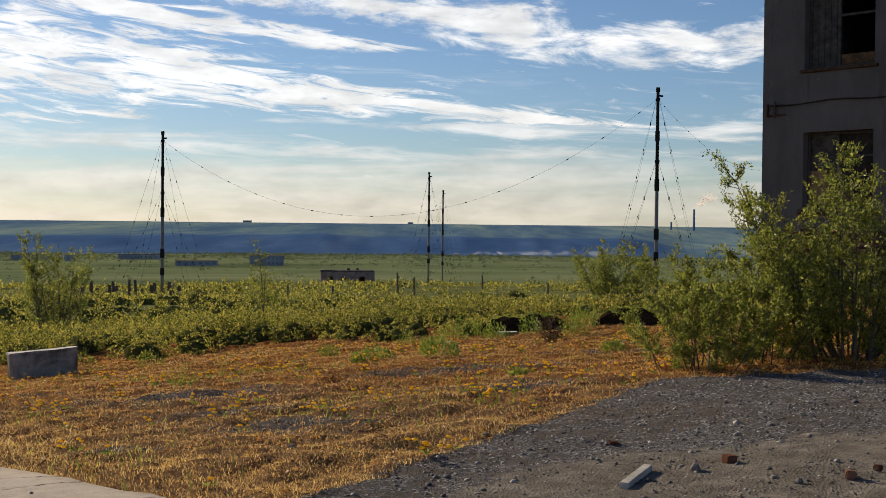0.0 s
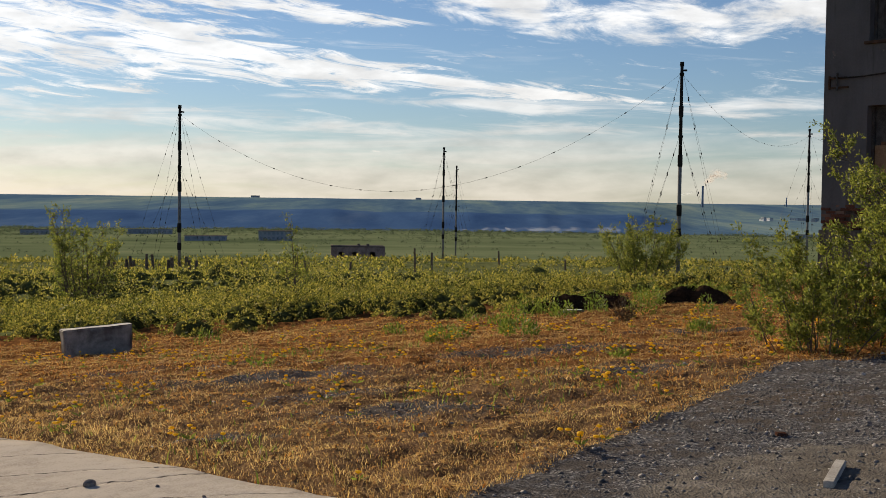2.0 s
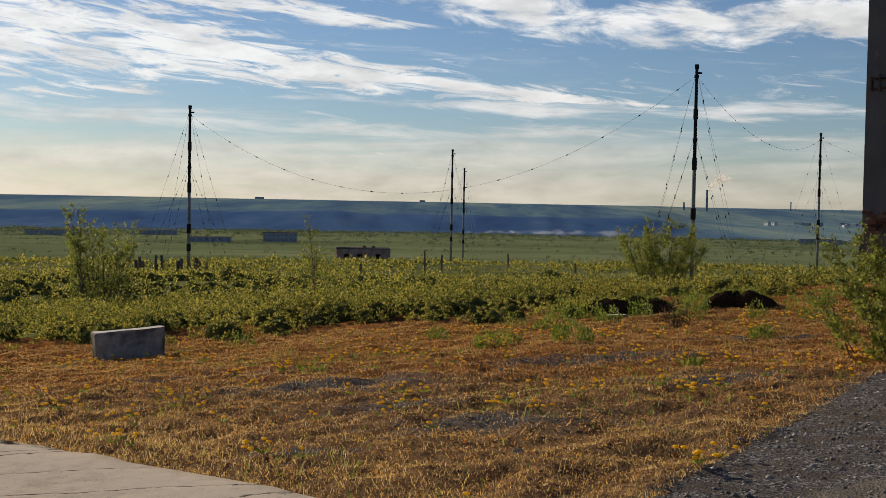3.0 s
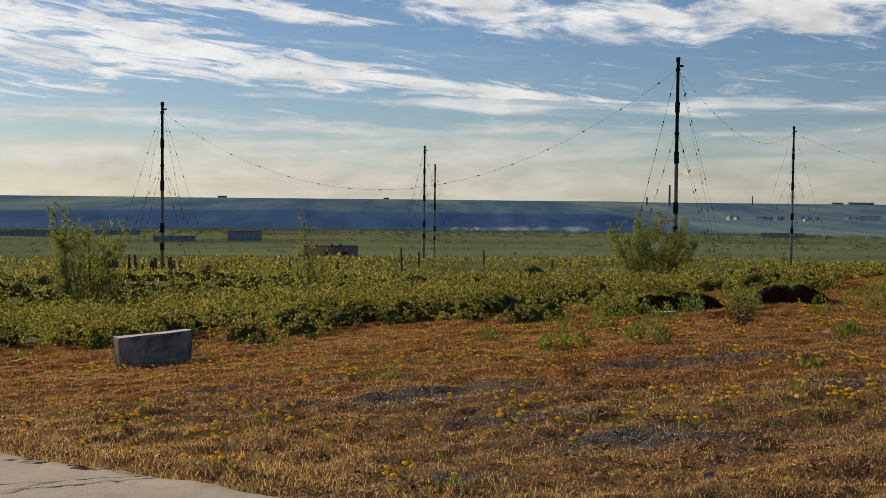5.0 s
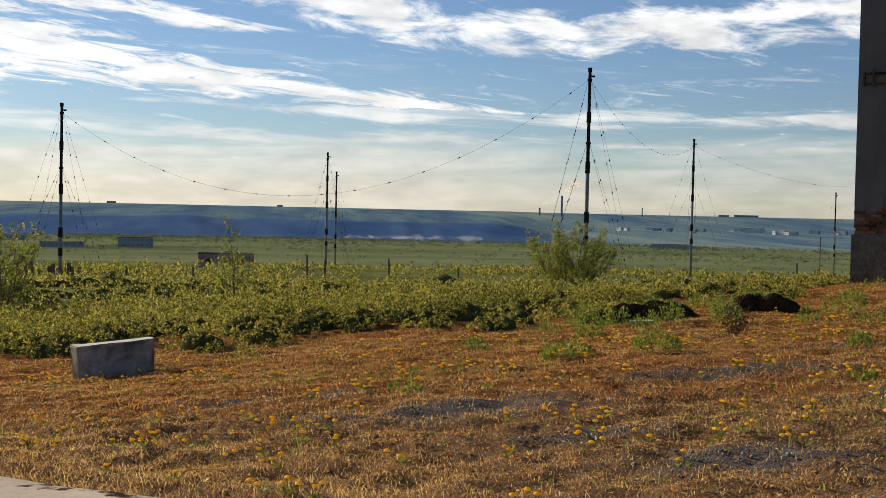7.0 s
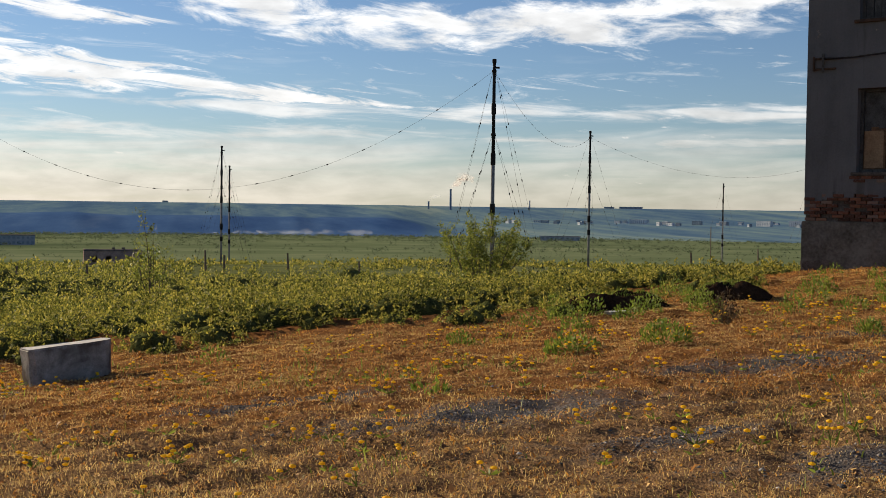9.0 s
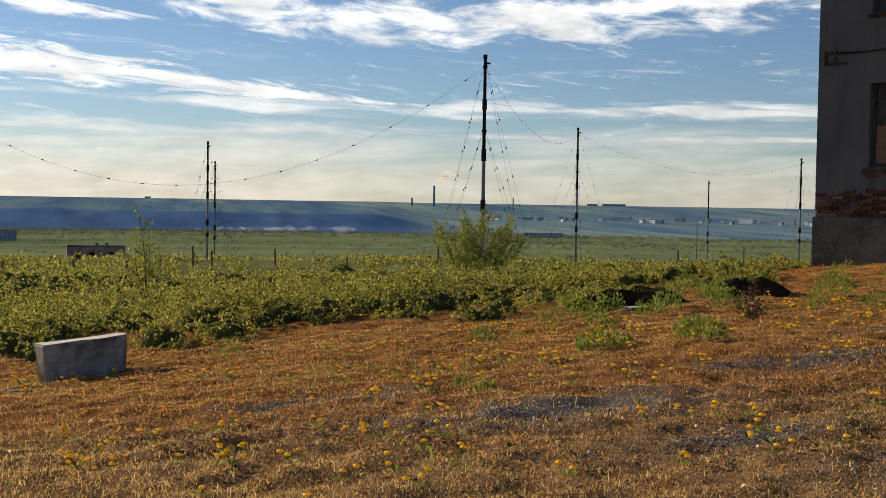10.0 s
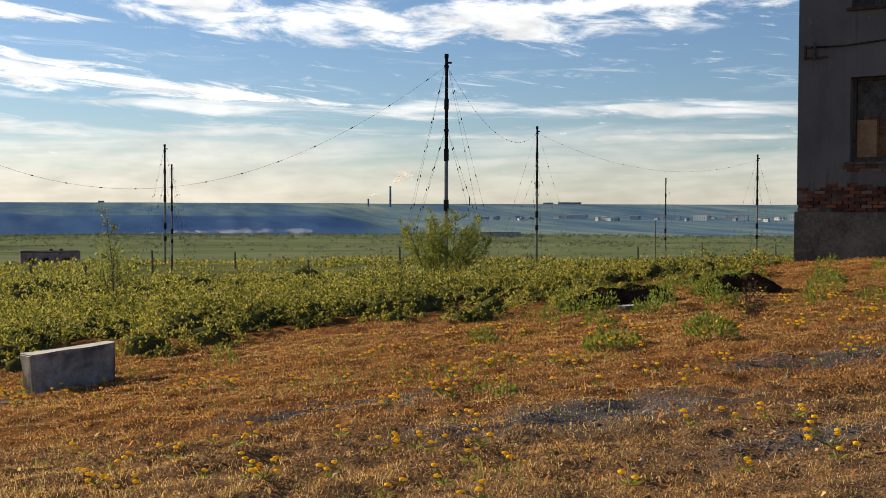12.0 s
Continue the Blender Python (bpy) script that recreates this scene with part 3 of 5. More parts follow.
def build_apron():
    """The concrete apron: a slab in strips along its rim, which is broken and uneven against the turf."""
    along, inward = np.arange(-1.5, 16.01, 0.3), np.concatenate([[0.0, 0.25, 0.6], np.arange(1.2, 22, 0.8)])
    k, d = np.meshgrid(along, inward, indexing="ij")
    w = np.where(d == 0, 0.10 * (fbm(k * 1.7, k * 0 + 0.3, 3) - 0.5) * 2, 0)
    x, y = -0.82 - 0.717 * k - 0.697 * (d - w), 7.51 + 0.697 * k - 0.717 * (d - w)
    z = land(x, y) - 0.012 + 0.012 * (fbm(x * 0.8, y * 0.8, 8) - 0.5)
    z[:, 0] -= 0.012
    n_k, n_d = x.shape
    top = np.stack([x, y, z], -1).reshape(-1, 3)
    skirt = np.stack([x[:, 0], y[:, 0], z[:, 0] - 0.16], -1)
    i, j = np.meshgrid(np.arange(n_k - 1), np.arange(n_d - 1), indexing="ij")
    faces = np.stack([i * n_d + j, i * n_d + j + 1, (i + 1) * n_d + j + 1, (i + 1) * n_d + j], -1).reshape(-1, 4)
    q = np.arange(n_k - 1)
    base = n_k * n_d
    side = np.stack([q * n_d, (q + 1) * n_d, base + q + 1, base + q], -1)
    me = array_mesh("pavement", np.concatenate([top, skirt]), np.concatenate([faces, side])[:, ::-1], [M["slab"]])
    return tagged(new("pavement", me), "worn pale concrete apron with a ragged turf edge", "pavement", kind="structure")


build_apron()

# ---- plants ----


def leaves(at, way, length, width, fold=0.0):
    """Four-cornered leaves: a foot, two shoulders and a tip, at places along ways. Arrays in, corners and faces out."""
    n = len(at)
    side = np.cross(way, rng.normal(size=(n, 3)))
    side /= np.linalg.norm(side, axis=1)[:, None] + 1e-9
    up = np.cross(side, way)
    length, width = np.broadcast_to(length, n)[:, None], np.broadcast_to(width, n)[:, None]
    mid = at + way * length * 0.45 + up * length * fold
    verts = np.stack([at, mid + side * width * 0.5, at + way * length, mid - side * width * 0.5], 1).reshape(-1, 3)
    return verts, np.arange(4 * n).reshape(-1, 4)


def blades(x, y, z, tall, wide, lean):
    """Grass blades of two pieces, bent over to one side."""
    n = len(x)
    a, b = rng.uniform(0, 2 * np.pi, n), rng.uniform(0, 2 * np.pi, n)
    foot = np.stack([x, y, z - 0.01], -1)
    bend = np.stack([np.cos(a), np.sin(a), np.zeros(n)], -1) * (tall * lean)[:, None]
    side = np.stack([np.cos(b), np.sin(b), np.zeros(n)], -1) * (wide / 2)[:, None]
    up = np.array([0, 0, 1.0]) * tall[:, None]
    knee = foot + up * 0.6 + bend * 0.35
    tip = foot + up * (1 - 0.3 * lean[:, None]) + bend
    verts = np.stack([foot - side, foot + side, knee + side * 0.8, knee - side * 0.8, tip], 1).reshape(-1, 3)
    base = 5 * np.arange(n)[:, None]
    faces = np.concatenate([base + [0, 1, 2], base + [0, 2, 3], base + [3, 2, 4]], 1).reshape(-1, 3)
    return verts, faces


def scatter(n, x0, x1, y0, y1, keep):
    x, y = rng.uniform(x0, x1, n), rng.uniform(y0, y1, n)
    k = keep(x, y)
    some = rng.uniform(0, 1, n) < k
    return x[some], y[some]


def in_view(x, y):
    """Ground that lies ahead of the walk, so that none is spent behind it."""
    a = np.degrees(np.arctan2(x + 3.2, y - 1.0))
    return (a > -34) & (a < 42)


def turf(x, y):
    return (slab_side(x, y) > 0.02) & (gravel_side(x, y) < 0.12) & in_view(x, y)


def bareness(x, y):
    b = np.zeros(len(x))
    for px, py, ax, ay in BARE:
        b = np.maximum(b, np.clip(0.9 - np.hypot((x - px) / ax, (y - py) / ay), 0, 1) * (0.35 + 0.65 * step(fbm(x * 1.1, y * 1.4, 131, 3), 0.4, 0.6)))
    return b


def grow_grass():
    # straw along the apron and in clumps over the turf
    def straw(x, y):
        clump = step(fbm(x * 1.3, y * 1.3, 61, 3), 0.42, 0.66)
        rim = np.exp(-np.clip(slab_side(x, y), 0, None) / 0.7) + 0.8 * np.exp(-np.clip(-gravel_side(x, y), 0, None) / 0.35) * (y < 12)
        fade = 1 - 0.75 * step(y + 0.2 * x, 11, 17)
        return turf(x, y) * np.clip(0.32 + 0.55 * clump * fade + 0.9 * rim, 0, 1) * (1 - 0.85 * bareness(x, y)) * (shrub_side(x, y) < 0.8)
    x, y = scatter(700000, -12, 9, 7, 29, straw)
    tall = rng.gamma(4.0, 0.0075, len(x)) * (0.75 + 0.7 * np.exp(-np.clip(slab_side(x, y), 0, None) / 0.8)) + 0.012
    v, f = blades(x, y, rough_land(x, y), tall, rng.uniform(0.0025, 0.005, len(x)), rng.uniform(0.3, 1.4, len(x)))
    tagged(new("dry_grass", array_mesh("dry_grass", v, f, [M["straw"]])), "sparse straw-yellow dry grass over the turf", "grass", kind="stuff")

    # low rust-red moss and dead leaf
    def rusty(x, y):
        return turf(x, y) * np.clip(0.25 + 0.75 * step(y + 0.25 * x, 9.5, 15.5), 0, 1) * step(fbm(x * 0.9, y * 0.9, 71, 4), 0.30, 0.62) * (1 - 0.8 * bareness(x, y)) * (shrub_side(x, y) < 1.5)
    x, y = scatter(200000, -13, 16, 7.5, 34, rusty)
    tall = rng.gamma(4.0, 0.007, len(x)) + 0.010
    v, f = blades(x, y, rough_land(x, y), tall, rng.uniform(0.008, 0.020, len(x)), rng.uniform(0.4, 1.6, len(x)))
    tagged(new("moss", array_mesh("moss", v, f, [M["rust"]])), "low rust-orange moss and dead leaf litter", "moss", kind="stuff")

    # flakes of dead leaf, stalk and moss lying on the soil
    def litter(x, y):
        return turf(x, y) * (0.25 + 0.75 * step(fbm(x * 1.6, y * 1.6, 75, 4), 0.35, 0.6)) * (1 - 0.75 * bareness(x, y)) * (shrub_side(x, y) < 1.0) * (1 - 0.5 * step(y, 14, 26))
    x, y = scatter(560000, -13, 14, 7.3, 32, litter)
    n = len(x)
    at = np.stack([x, y, rough_land(x, y) + rng.uniform(0.0, 0.022, n)], -1)
    way = rng.normal(size=(n, 3)) * [1, 1, 0.55] + [0, 0, 0.2]
    way /= np.linalg.norm(way, axis=1)[:, None]
    long = rng.gamma(3.0, 0.0065, n) + 0.007
    v, f = leaves(at, way, long, long * rng.uniform(0.2, 0.6, n), 0.1)
    tagged(new("leaf_litter", array_mesh("leaf_litter", v, f, [M["litter"]])), "brown and straw-coloured litter of dead leaves on the soil", "litter", kind="stuff")

    # thin green blades
    def green(x, y):
        return turf(x, y) * (0.05 + 0.8 * step(fbm(x * 0.7, y * 0.7, 81, 3), 0.60, 0.75)) * (1 - 0.7 * bareness(x, y)) * (shrub_side(x, y) < 1.0)
    x, y = scatter(60000, -12, 14, 7.5, 33, green)
    tall = rng.gamma(5.0, 0.016, len(x))
    v, f = blades(x, y, rough_land(x, y), tall, rng.uniform(0.006, 0.014, len(x)), rng.uniform(0.2, 0.9, len(x)))
    tagged(new("green_grass", array_mesh("green_grass", v, f, [M["herb"]])), "thin fresh green grass between the dry tufts", "grass", kind="stuff")


grow_grass()


def bushes(x, y, size, count, leaf, flat=0.72, shoot=12):
    """Leaves of many low bushes: each bush an uneven dome of shoots, each shoot a tuft of leaves."""
    heads = np.maximum(count // shoot, 1)
    owner = np.repeat(np.arange(len(x)), heads)
    h = rng.normal(size=(len(owner), 3))
    h[:, 2] = np.abs(h[:, 2]) * 0.85 + 0.02
    h /= np.linalg.norm(h, axis=1)[:, None]
    lobes = vnoise(h[:, 0] * 2.3 + owner * 7.3, h[:, 1] * 2.3 + h[:, 2] * 2.9, 15)
    h *= (0.62 + 0.6 * lobes + rng.normal(size=len(owner)) * 0.12)[:, None]
    spot = np.repeat(np.arange(len(owner)), shoot)
    who = owner[spot]
    n, s = len(who), size[who]
    out = rng.normal(size=(n, 3)) + h[spot] * 0.8 + [0, 0, 0.7]
    out /= np.linalg.norm(out, axis=1)[:, None]
    long = leaf[who] * rng.uniform(0.6, 1.25, n)
    at = h[spot] * s[:, None] + out * (long * rng.uniform(0.0, 1.0, n))[:, None]
    at[:, 2] = np.abs(at[:, 2]) * flat * 1.25
    at[:, :2] += np.stack([x[who], y[who]], -1)
    at[:, 2] += rough_land(at[:, 0], at[:, 1])
    return leaves(at, out, long, long * rng.uniform(0.45, 0.7, n), 0.08)


def shade_cores(x, y, size, flat=0.72):
    """A solid core of inner twigs and leaves in each bush, its dark colour standing in for the shade there."""
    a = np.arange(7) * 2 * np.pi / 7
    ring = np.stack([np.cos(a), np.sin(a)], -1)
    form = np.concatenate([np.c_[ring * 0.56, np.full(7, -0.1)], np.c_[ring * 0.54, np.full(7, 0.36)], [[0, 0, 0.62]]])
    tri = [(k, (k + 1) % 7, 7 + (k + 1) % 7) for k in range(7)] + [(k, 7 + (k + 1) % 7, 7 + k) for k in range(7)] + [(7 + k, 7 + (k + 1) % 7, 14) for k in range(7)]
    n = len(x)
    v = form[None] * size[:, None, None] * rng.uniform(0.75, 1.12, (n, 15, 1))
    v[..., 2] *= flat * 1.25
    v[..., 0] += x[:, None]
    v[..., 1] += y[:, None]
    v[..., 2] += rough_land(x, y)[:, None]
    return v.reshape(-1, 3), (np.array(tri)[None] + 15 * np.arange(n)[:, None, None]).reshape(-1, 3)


def grow_scrub():
    # close scrub, one leaf at a time
    def keep(x, y):
        s = shrub_side(x, y)
        return (s > 0) * in_view(x, y) * (0.10 + 0.90 * step(fbm(x * 0.40, y * 0.40, 91, 3), 0.34, 0.54)) * (np.hypot(x, y) < 52) * np.where((x > 7) & (y < 31), 0.0, 1.0)
    x, y = scatter(6600, -30, 34, 20, 52, keep)
    size = rng.gamma(6.0, 0.068, len(x)) * (0.70 + 0.45 * step(shrub_side(x, y), 0, 4)) * (0.45 + 1.2 * fbm(x * 0.30, y * 0.30, 93, 3))
    size = np.clip(size, 0.13, 0.72) * np.where(x > 3.5, 0.75, 1.0)
    r = np.hypot(x, y)
    count = (size**1.6 * 1100 * (30 / r) ** 1.6).astype(int) + 48
    v, f = bushes(x, y, size, count, 0.056 * (r / 28) ** 0.85)
    tagged(new("scrub", array_mesh("scrub", v, f, [M["shrub"]])), "knee-high green dwarf willow and birch scrub", "scrub", kind="stuff")
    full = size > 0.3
    v, f = shade_cores(x[full], y[full], size[full])
    tagged(new("scrub_twigs", array_mesh("scrub_twigs", v, f, [M["core_shade"]])), "dark foliage cores inside the green scrub, coloured as its inner shade", "scrub", kind="stuff")

    # fuller growth on the slope behind
    def keep_mid(x, y):
        r = np.hypot(x, y)
        return in_view(x, y) * step(r, 44, 52) * (1 - step(r, 88, 108)) * (0.22 + 0.78 * step(fbm(x * 0.16, y * 0.16, 94, 4), 0.36, 0.56))
    x, y = scatter(12500, -64, 84, 38, 108, keep_mid)
    r = np.hypot(x, y)
    size = rng.gamma(5.0, 0.100, len(x)) * (0.5 + 1.0 * fbm(x * 0.15, y * 0.15, 96, 3))
    v, f = bushes(x, y, size, np.clip(size * 3900 / r, 18, 66).astype(int), 0.105 * (r / 55) ** 0.9, 0.75, 6)
    tagged(new("slope_scrub", array_mesh("slope_scrub", v, f, [M["shrub"]])), "green willow scrub covering the slope", "scrub", kind="stuff")
    v, f = shade_cores(x, y, size)
    tagged(new("scrub_twigs", array_mesh("scrub_twigs", v, f, [M["core_shade"]])), "dark foliage cores inside the slope scrub, coloured as its inner shade", "scrub", kind="stuff")

    # the heath behind it, in coarser sprays
    def keep_far(x, y):
        r = np.hypot(x, y)
        return in_view(x, y) * step(r, 85, 100) * (1 - step(r, 130, 330)) ** 1.3 * (0.15 + 0.85 * step(fbm(x * 0.07, y * 0.07, 95, 4), 0.38, 0.62))
    x, y = scatter(46000, -190, 230, 70, 330, keep_far)
    r = np.hypot(x, y)
    size = rng.gamma(6.0, 0.060, len(x)) * (r / 60) ** 0.3
    v, f = bushes(x, y, size, np.full(len(x), 16), 0.15 * (r / 60) ** 0.9, 0.75, 4)
    tagged(new("heath", array_mesh("heath", v, f, [M["shrub"]])), "wide green heath of low shrubs running to the plain", "scrub", kind="stuff")

    # scattered bushes far out on the plain
    def keep_plain(x, y):
        r = np.hypot(x, y)
        return in_view(x, y) * (r > 200) * (r < 2200) * (0.10 + 0.90 * step(fbm(x * 0.006, y * 0.014, 97, 4), 0.47, 0.62)) * np.clip(r / 800, 0.25, 1)
    x, y = scatter(15000, -900, 1300, 180, 2250, keep_plain)
    r = np.hypot(x, y)
    size = rng.gamma(6.0, 0.22, len(x)) * (0.5 + r / 1100)
    v, f = bushes(x, y, size, np.full(len(x), 16), 0.50 * (0.6 + r / 700), 0.6, 2)
    tagged(new("far_bushes", array_mesh("far_bushes", v, f, [M["far_shrub"]])), "scattered dark green bushes across the far plain", "bushes", kind="stuff")


grow_scrub()


def willow(name, x, y, tall, spread, stems, twigs, leaf_count, leaf, label, mat, seed, lift=0.25, base=0.12):
    """A many-stemmed shrub willow: bent stems, side twigs with sprays on them, and leaves set along the sprays."""
    local = random.Random(seed)
    z = height(x, y)
    thing = empty(name, x, y, z)
    ends = []
    for k in range(stems):
        bm = bmesh.new()
        a = 2 * math.pi * (k + local.uniform(-0.4, 0.4)) / stems
        reach = spread * local.uniform(0.05, 1.0) ** 0.8 * (1 - 0.5 * base)
        top = tall * local.uniform(0.62, 1.0) * (1 - 0.58 * (reach / spread) ** 2)
        root = base * spread * math.sqrt(local.random())
        foot = Vector((math.cos(a) * root, math.sin(a) * root, -0.05))
        pts, drift = [], Vector((0, 0, 0))
        for i in range(8):
            s = i / 7
            drift += Vector((local.uniform(-1, 1), local.uniform(-1, 1), 0)) * 0.022 * tall
            pts.append(foot + Vector((math.cos(a) * reach * s**1.1, math.sin(a) * reach * s**1.1, top * s)) + drift * s)
        thick = 0.010 * tall * local.uniform(0.5, 1.0)
        tube(pts, [thick * (1 - 0.85 * i / 7) for i in range(8)], 6, bm)
        for _ in range(twigs):
            u = local.random() ** 0.8
            i = min(int(1 + u * 7), 7)
            start = pts[i].lerp(pts[i - 1], local.random())
            b = a + local.uniform(-2.2, 2.2)
            long = tall * local.uniform(0.10, 0.24) * (1.15 - 0.5 * u)
            end = start + Vector((math.cos(b), math.sin(b), local.uniform(lift, 1.5))).normalized() * long
            mid = start.lerp(end, 0.5) + Vector((0, 0, -0.08 * long))
            tube([start, mid, end], [thick * 0.30, thick * 0.2, thick * 0.08], 4, bm)
            ends.append((mid, mid.lerp(end, 0.5), end))
            for _ in range(3):
                p = mid.lerp(end, local.uniform(-0.5, 0.8))
                c = b + local.uniform(-1.5, 1.5)
                tip = p + Vector((math.cos(c), math.sin(c), local.uniform(0.2, 1.8))).normalized() * long * local.uniform(0.3, 0.65)
                tube([p, tip], [thick * 0.14, thick * 0.05], 3, bm)
                ends.append((p, p.lerp(tip, 0.5), tip))
        ends.append((pts[5], pts[6], pts[7]))
        part("stem", bm, M["bark"], thing)
    e = np.array([[list(p) for p in t] for t in ends])
    worth = rng.uniform(0.3, 1.0, len(e))
    who = rng.choice(len(e), leaf_count, p=worth / worth.sum())
    s = rng.uniform(0.05, 1.0, leaf_count)[:, None]
    at = (1 - s) ** 2 * e[who, 0] + 2 * s * (1 - s) * e[who, 1] + s**2 * e[who, 2]
    at = at + rng.normal(size=at.shape) * 0.5 * leaf
    way = (e[who, 2] - e[who, 0])
    way = way / np.linalg.norm(way, axis=1)[:, None] * 0.7 + rng.normal(size=at.shape) * 0.75 + [0, 0, 0.15]
    way /= np.linalg.norm(way, axis=1)[:, None]
    long = leaf * rng.uniform(0.55, 1.3, leaf_count)
    v, f = leaves(at, way, long, long * rng.uniform(0.32, 0.52, leaf_count), 0.07)
    crown = new("crown", array_mesh("crown", v, f, [mat]))
    crown.parent = thing
    return tagged(thing, label, "shrub" if tall < 4 else "tree")


willow("willow_bush", 5.05, 14.95, 2.95, 1.6, 30, 17, 44000, 0.047, "tall leafy willow bush before the dark house wall", M["willow"], 3, 0.3, 0.45)
willow("willow_bush", 3.05, 14.4, 1.10, 1.15, 24, 11, 15000, 0.042, "low willow bush at the foot of a taller one", M["willow"], 4, 0.1, 0.5)
willow("willow_bush", 3.95, 15.2, 1.70, 1.30, 24, 14, 21000, 0.045, "middling willow bush beside a taller one", M["willow"], 14, 0.2, 0.5)
willow("dead_shrub", 1.88, 21.35, 0.62, 0.24, 16, 8, 420, 0.05, "dark twiggy half-dead shrub in the turf", M["dead"], 25, 0.8)
willow("willow_bush", 10.0, 70.6, 4.2, 2.7, 26, 14, 17000, 0.12, "rounded willow bush standing alone above the heath", M["willow"], 6, 0.4, 0.4)
willow("young_tree", -16.2, 50.5, 4.5, 1.5, 16, 15, 9500, 0.10, "slim young willow rising from the scrub", M["willow"], 7, 0.5, 0.6)
willow("young_tree", -7.2, 49.0, 3.7, 0.6, 6, 9, 1700, 0.10, "thin sparse sapling rising from the scrub", M["willow"], 8, 0.7)

# ---- the house ----
CORNER, ALONG = Vector((7.92, 30.46, 0.0)), Vector((0.66, -0.751, 0.0)).normalized()
TURN = math.degrees(math.atan2(ALONG.y, ALONG.x))
house = empty("house", CORNER.x, CORNER.y, 0.0, TURN)      # x along the front, y into the house
tagged(house, "derelict grey plastered brick house with exposed brick and gaping windows", "house")
FRONT, DEPTH, TOP = 13.0, 10.0, 11.6
PLINTH, BAND, FLOOR2 = 0.90, 1.55, 5.36
WINDOWS = [(1.16, 3.0, 2.0, 3.85), (1.16, 3.0, 5.36, 7.2), (5.2, 7.0, 2.0, 3.85), (5.2, 7.0, 5.36, 7.2), (9.2, 11.0, 2.0, 3.85), (9.2, 11.0, 5.36, 7.2),
           (1.16, 3.0, 8.7, 10.4), (5.2, 7.0, 8.7, 10.4), (9.2, 11.0, 8.7, 10.4)]


def wall_with_holes(x0, x1, z0, z1, y0, y1, holes):
    """A thick wall in the plane of the front with openings through it, pieced from blocks that share no faces in view."""
    bm = bmesh.new()
    xs = sorted({x0, x1, *[h for a, b, *_ in holes for h in (a, b)]})
    zs = sorted({z0, z1, *[h for *_, a, b in holes for h in (a, b)]})
    for xa, xb in zip(xs, xs[1:]):
        for za, zb in zip(zs, zs[1:]):
            mx, mz = (xa + xb) / 2, (za + zb) / 2
            if not any(a < mx < b and c < mz < d for a, b, c, d in holes):
                box((xa, y0, za), (xb, y1, zb), 0, bm)
    bmesh.ops.remove_doubles(bm, verts=bm.verts[:], dist=0.0005)
    inner = [f for f in bm.faces if len([g for g in bm.faces if g is not f and set(g.verts) == set(f.verts)])]
    bmesh.ops.delete(bm, geom=inner, context="FACES")
    return bm


def build_house():
    base = height(CORNER.x, CORNER.y) - 0.5
    part("wall", wall_with_holes(0, FRONT, BAND, TOP, 0.0, 0.5, WINDOWS), M["plaster"], house, "stained grey plaster front")
    part("wall", box((0.0, 0.5, BAND), (0.5, DEPTH, TOP)), M["plaster"], house)
    part("wall", box((FRONT - 0.5, 0.5, BAND), (FRONT, DEPTH, TOP)), M["plaster"], house)
    part("wall", box((0.5, DEPTH - 0.5, BAND), (FRONT - 0.5, DEPTH, TOP)), M["plaster"], house)
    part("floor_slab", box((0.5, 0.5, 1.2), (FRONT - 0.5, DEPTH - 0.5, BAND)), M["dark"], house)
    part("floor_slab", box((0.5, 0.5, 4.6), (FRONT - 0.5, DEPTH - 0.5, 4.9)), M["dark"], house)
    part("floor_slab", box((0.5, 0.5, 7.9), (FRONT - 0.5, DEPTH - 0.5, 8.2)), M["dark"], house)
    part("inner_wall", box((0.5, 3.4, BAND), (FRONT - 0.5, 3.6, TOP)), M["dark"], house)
    part("roof", box((-0.25, -0.25, TOP), (FRONT + 0.25, DEPTH + 0.25, TOP + 0.3), 0.03), M["roofing"], house)
    part("backing", box((0.02, 0.05, PLINTH), (FRONT - 0.02, DEPTH - 0.02, BAND)), M["mortar"], house, "crumbling mortar behind the bricks")
    plinth = bmesh.new()
    box((-0.04, -0.05, base), (FRONT + 0.04, DEPTH, PLINTH), 0.02, plinth)
    part("plinth", plinth, M["plinth"], house, "stained cement plinth")
    # ragged plaster hem over the brick band
    local = random.Random(2)
    x = 0.0
    while x < 6.5:
        w = local.uniform(0.10, 0.30)
        drop = 0.02 + 0.26 * local.random() ** 2 + (0.25 if x < 0.3 else 0)
        part("plaster_edge", box((x, 0.004, BAND - drop), (min(x + w, 6.5), 0.06, BAND + 0.002), 0.006), M["plaster"], house)
        x += w
    # dark patches where the render has come away at the foot
    for px, pz, rx, rz in ((0.42, -0.16, 0.40, 0.20), (2.6, -0.02, 0.5, 0.14)):
        bm = bmesh.new()
        ring = [bm.verts.new((px + math.cos(a) * rx * (1 + 0.15 * math.sin(3 * a)), -0.056, pz + math.sin(a) * rz * (1 + 0.12 * math.cos(5 * a)))) for a in np.linspace(0, 2 * math.pi, 28, endpoint=False)]
        bm.faces.new(ring)
        part("bare_patch", bm, M["mortar"], house, "dark patch of bared mortar")


build_house()


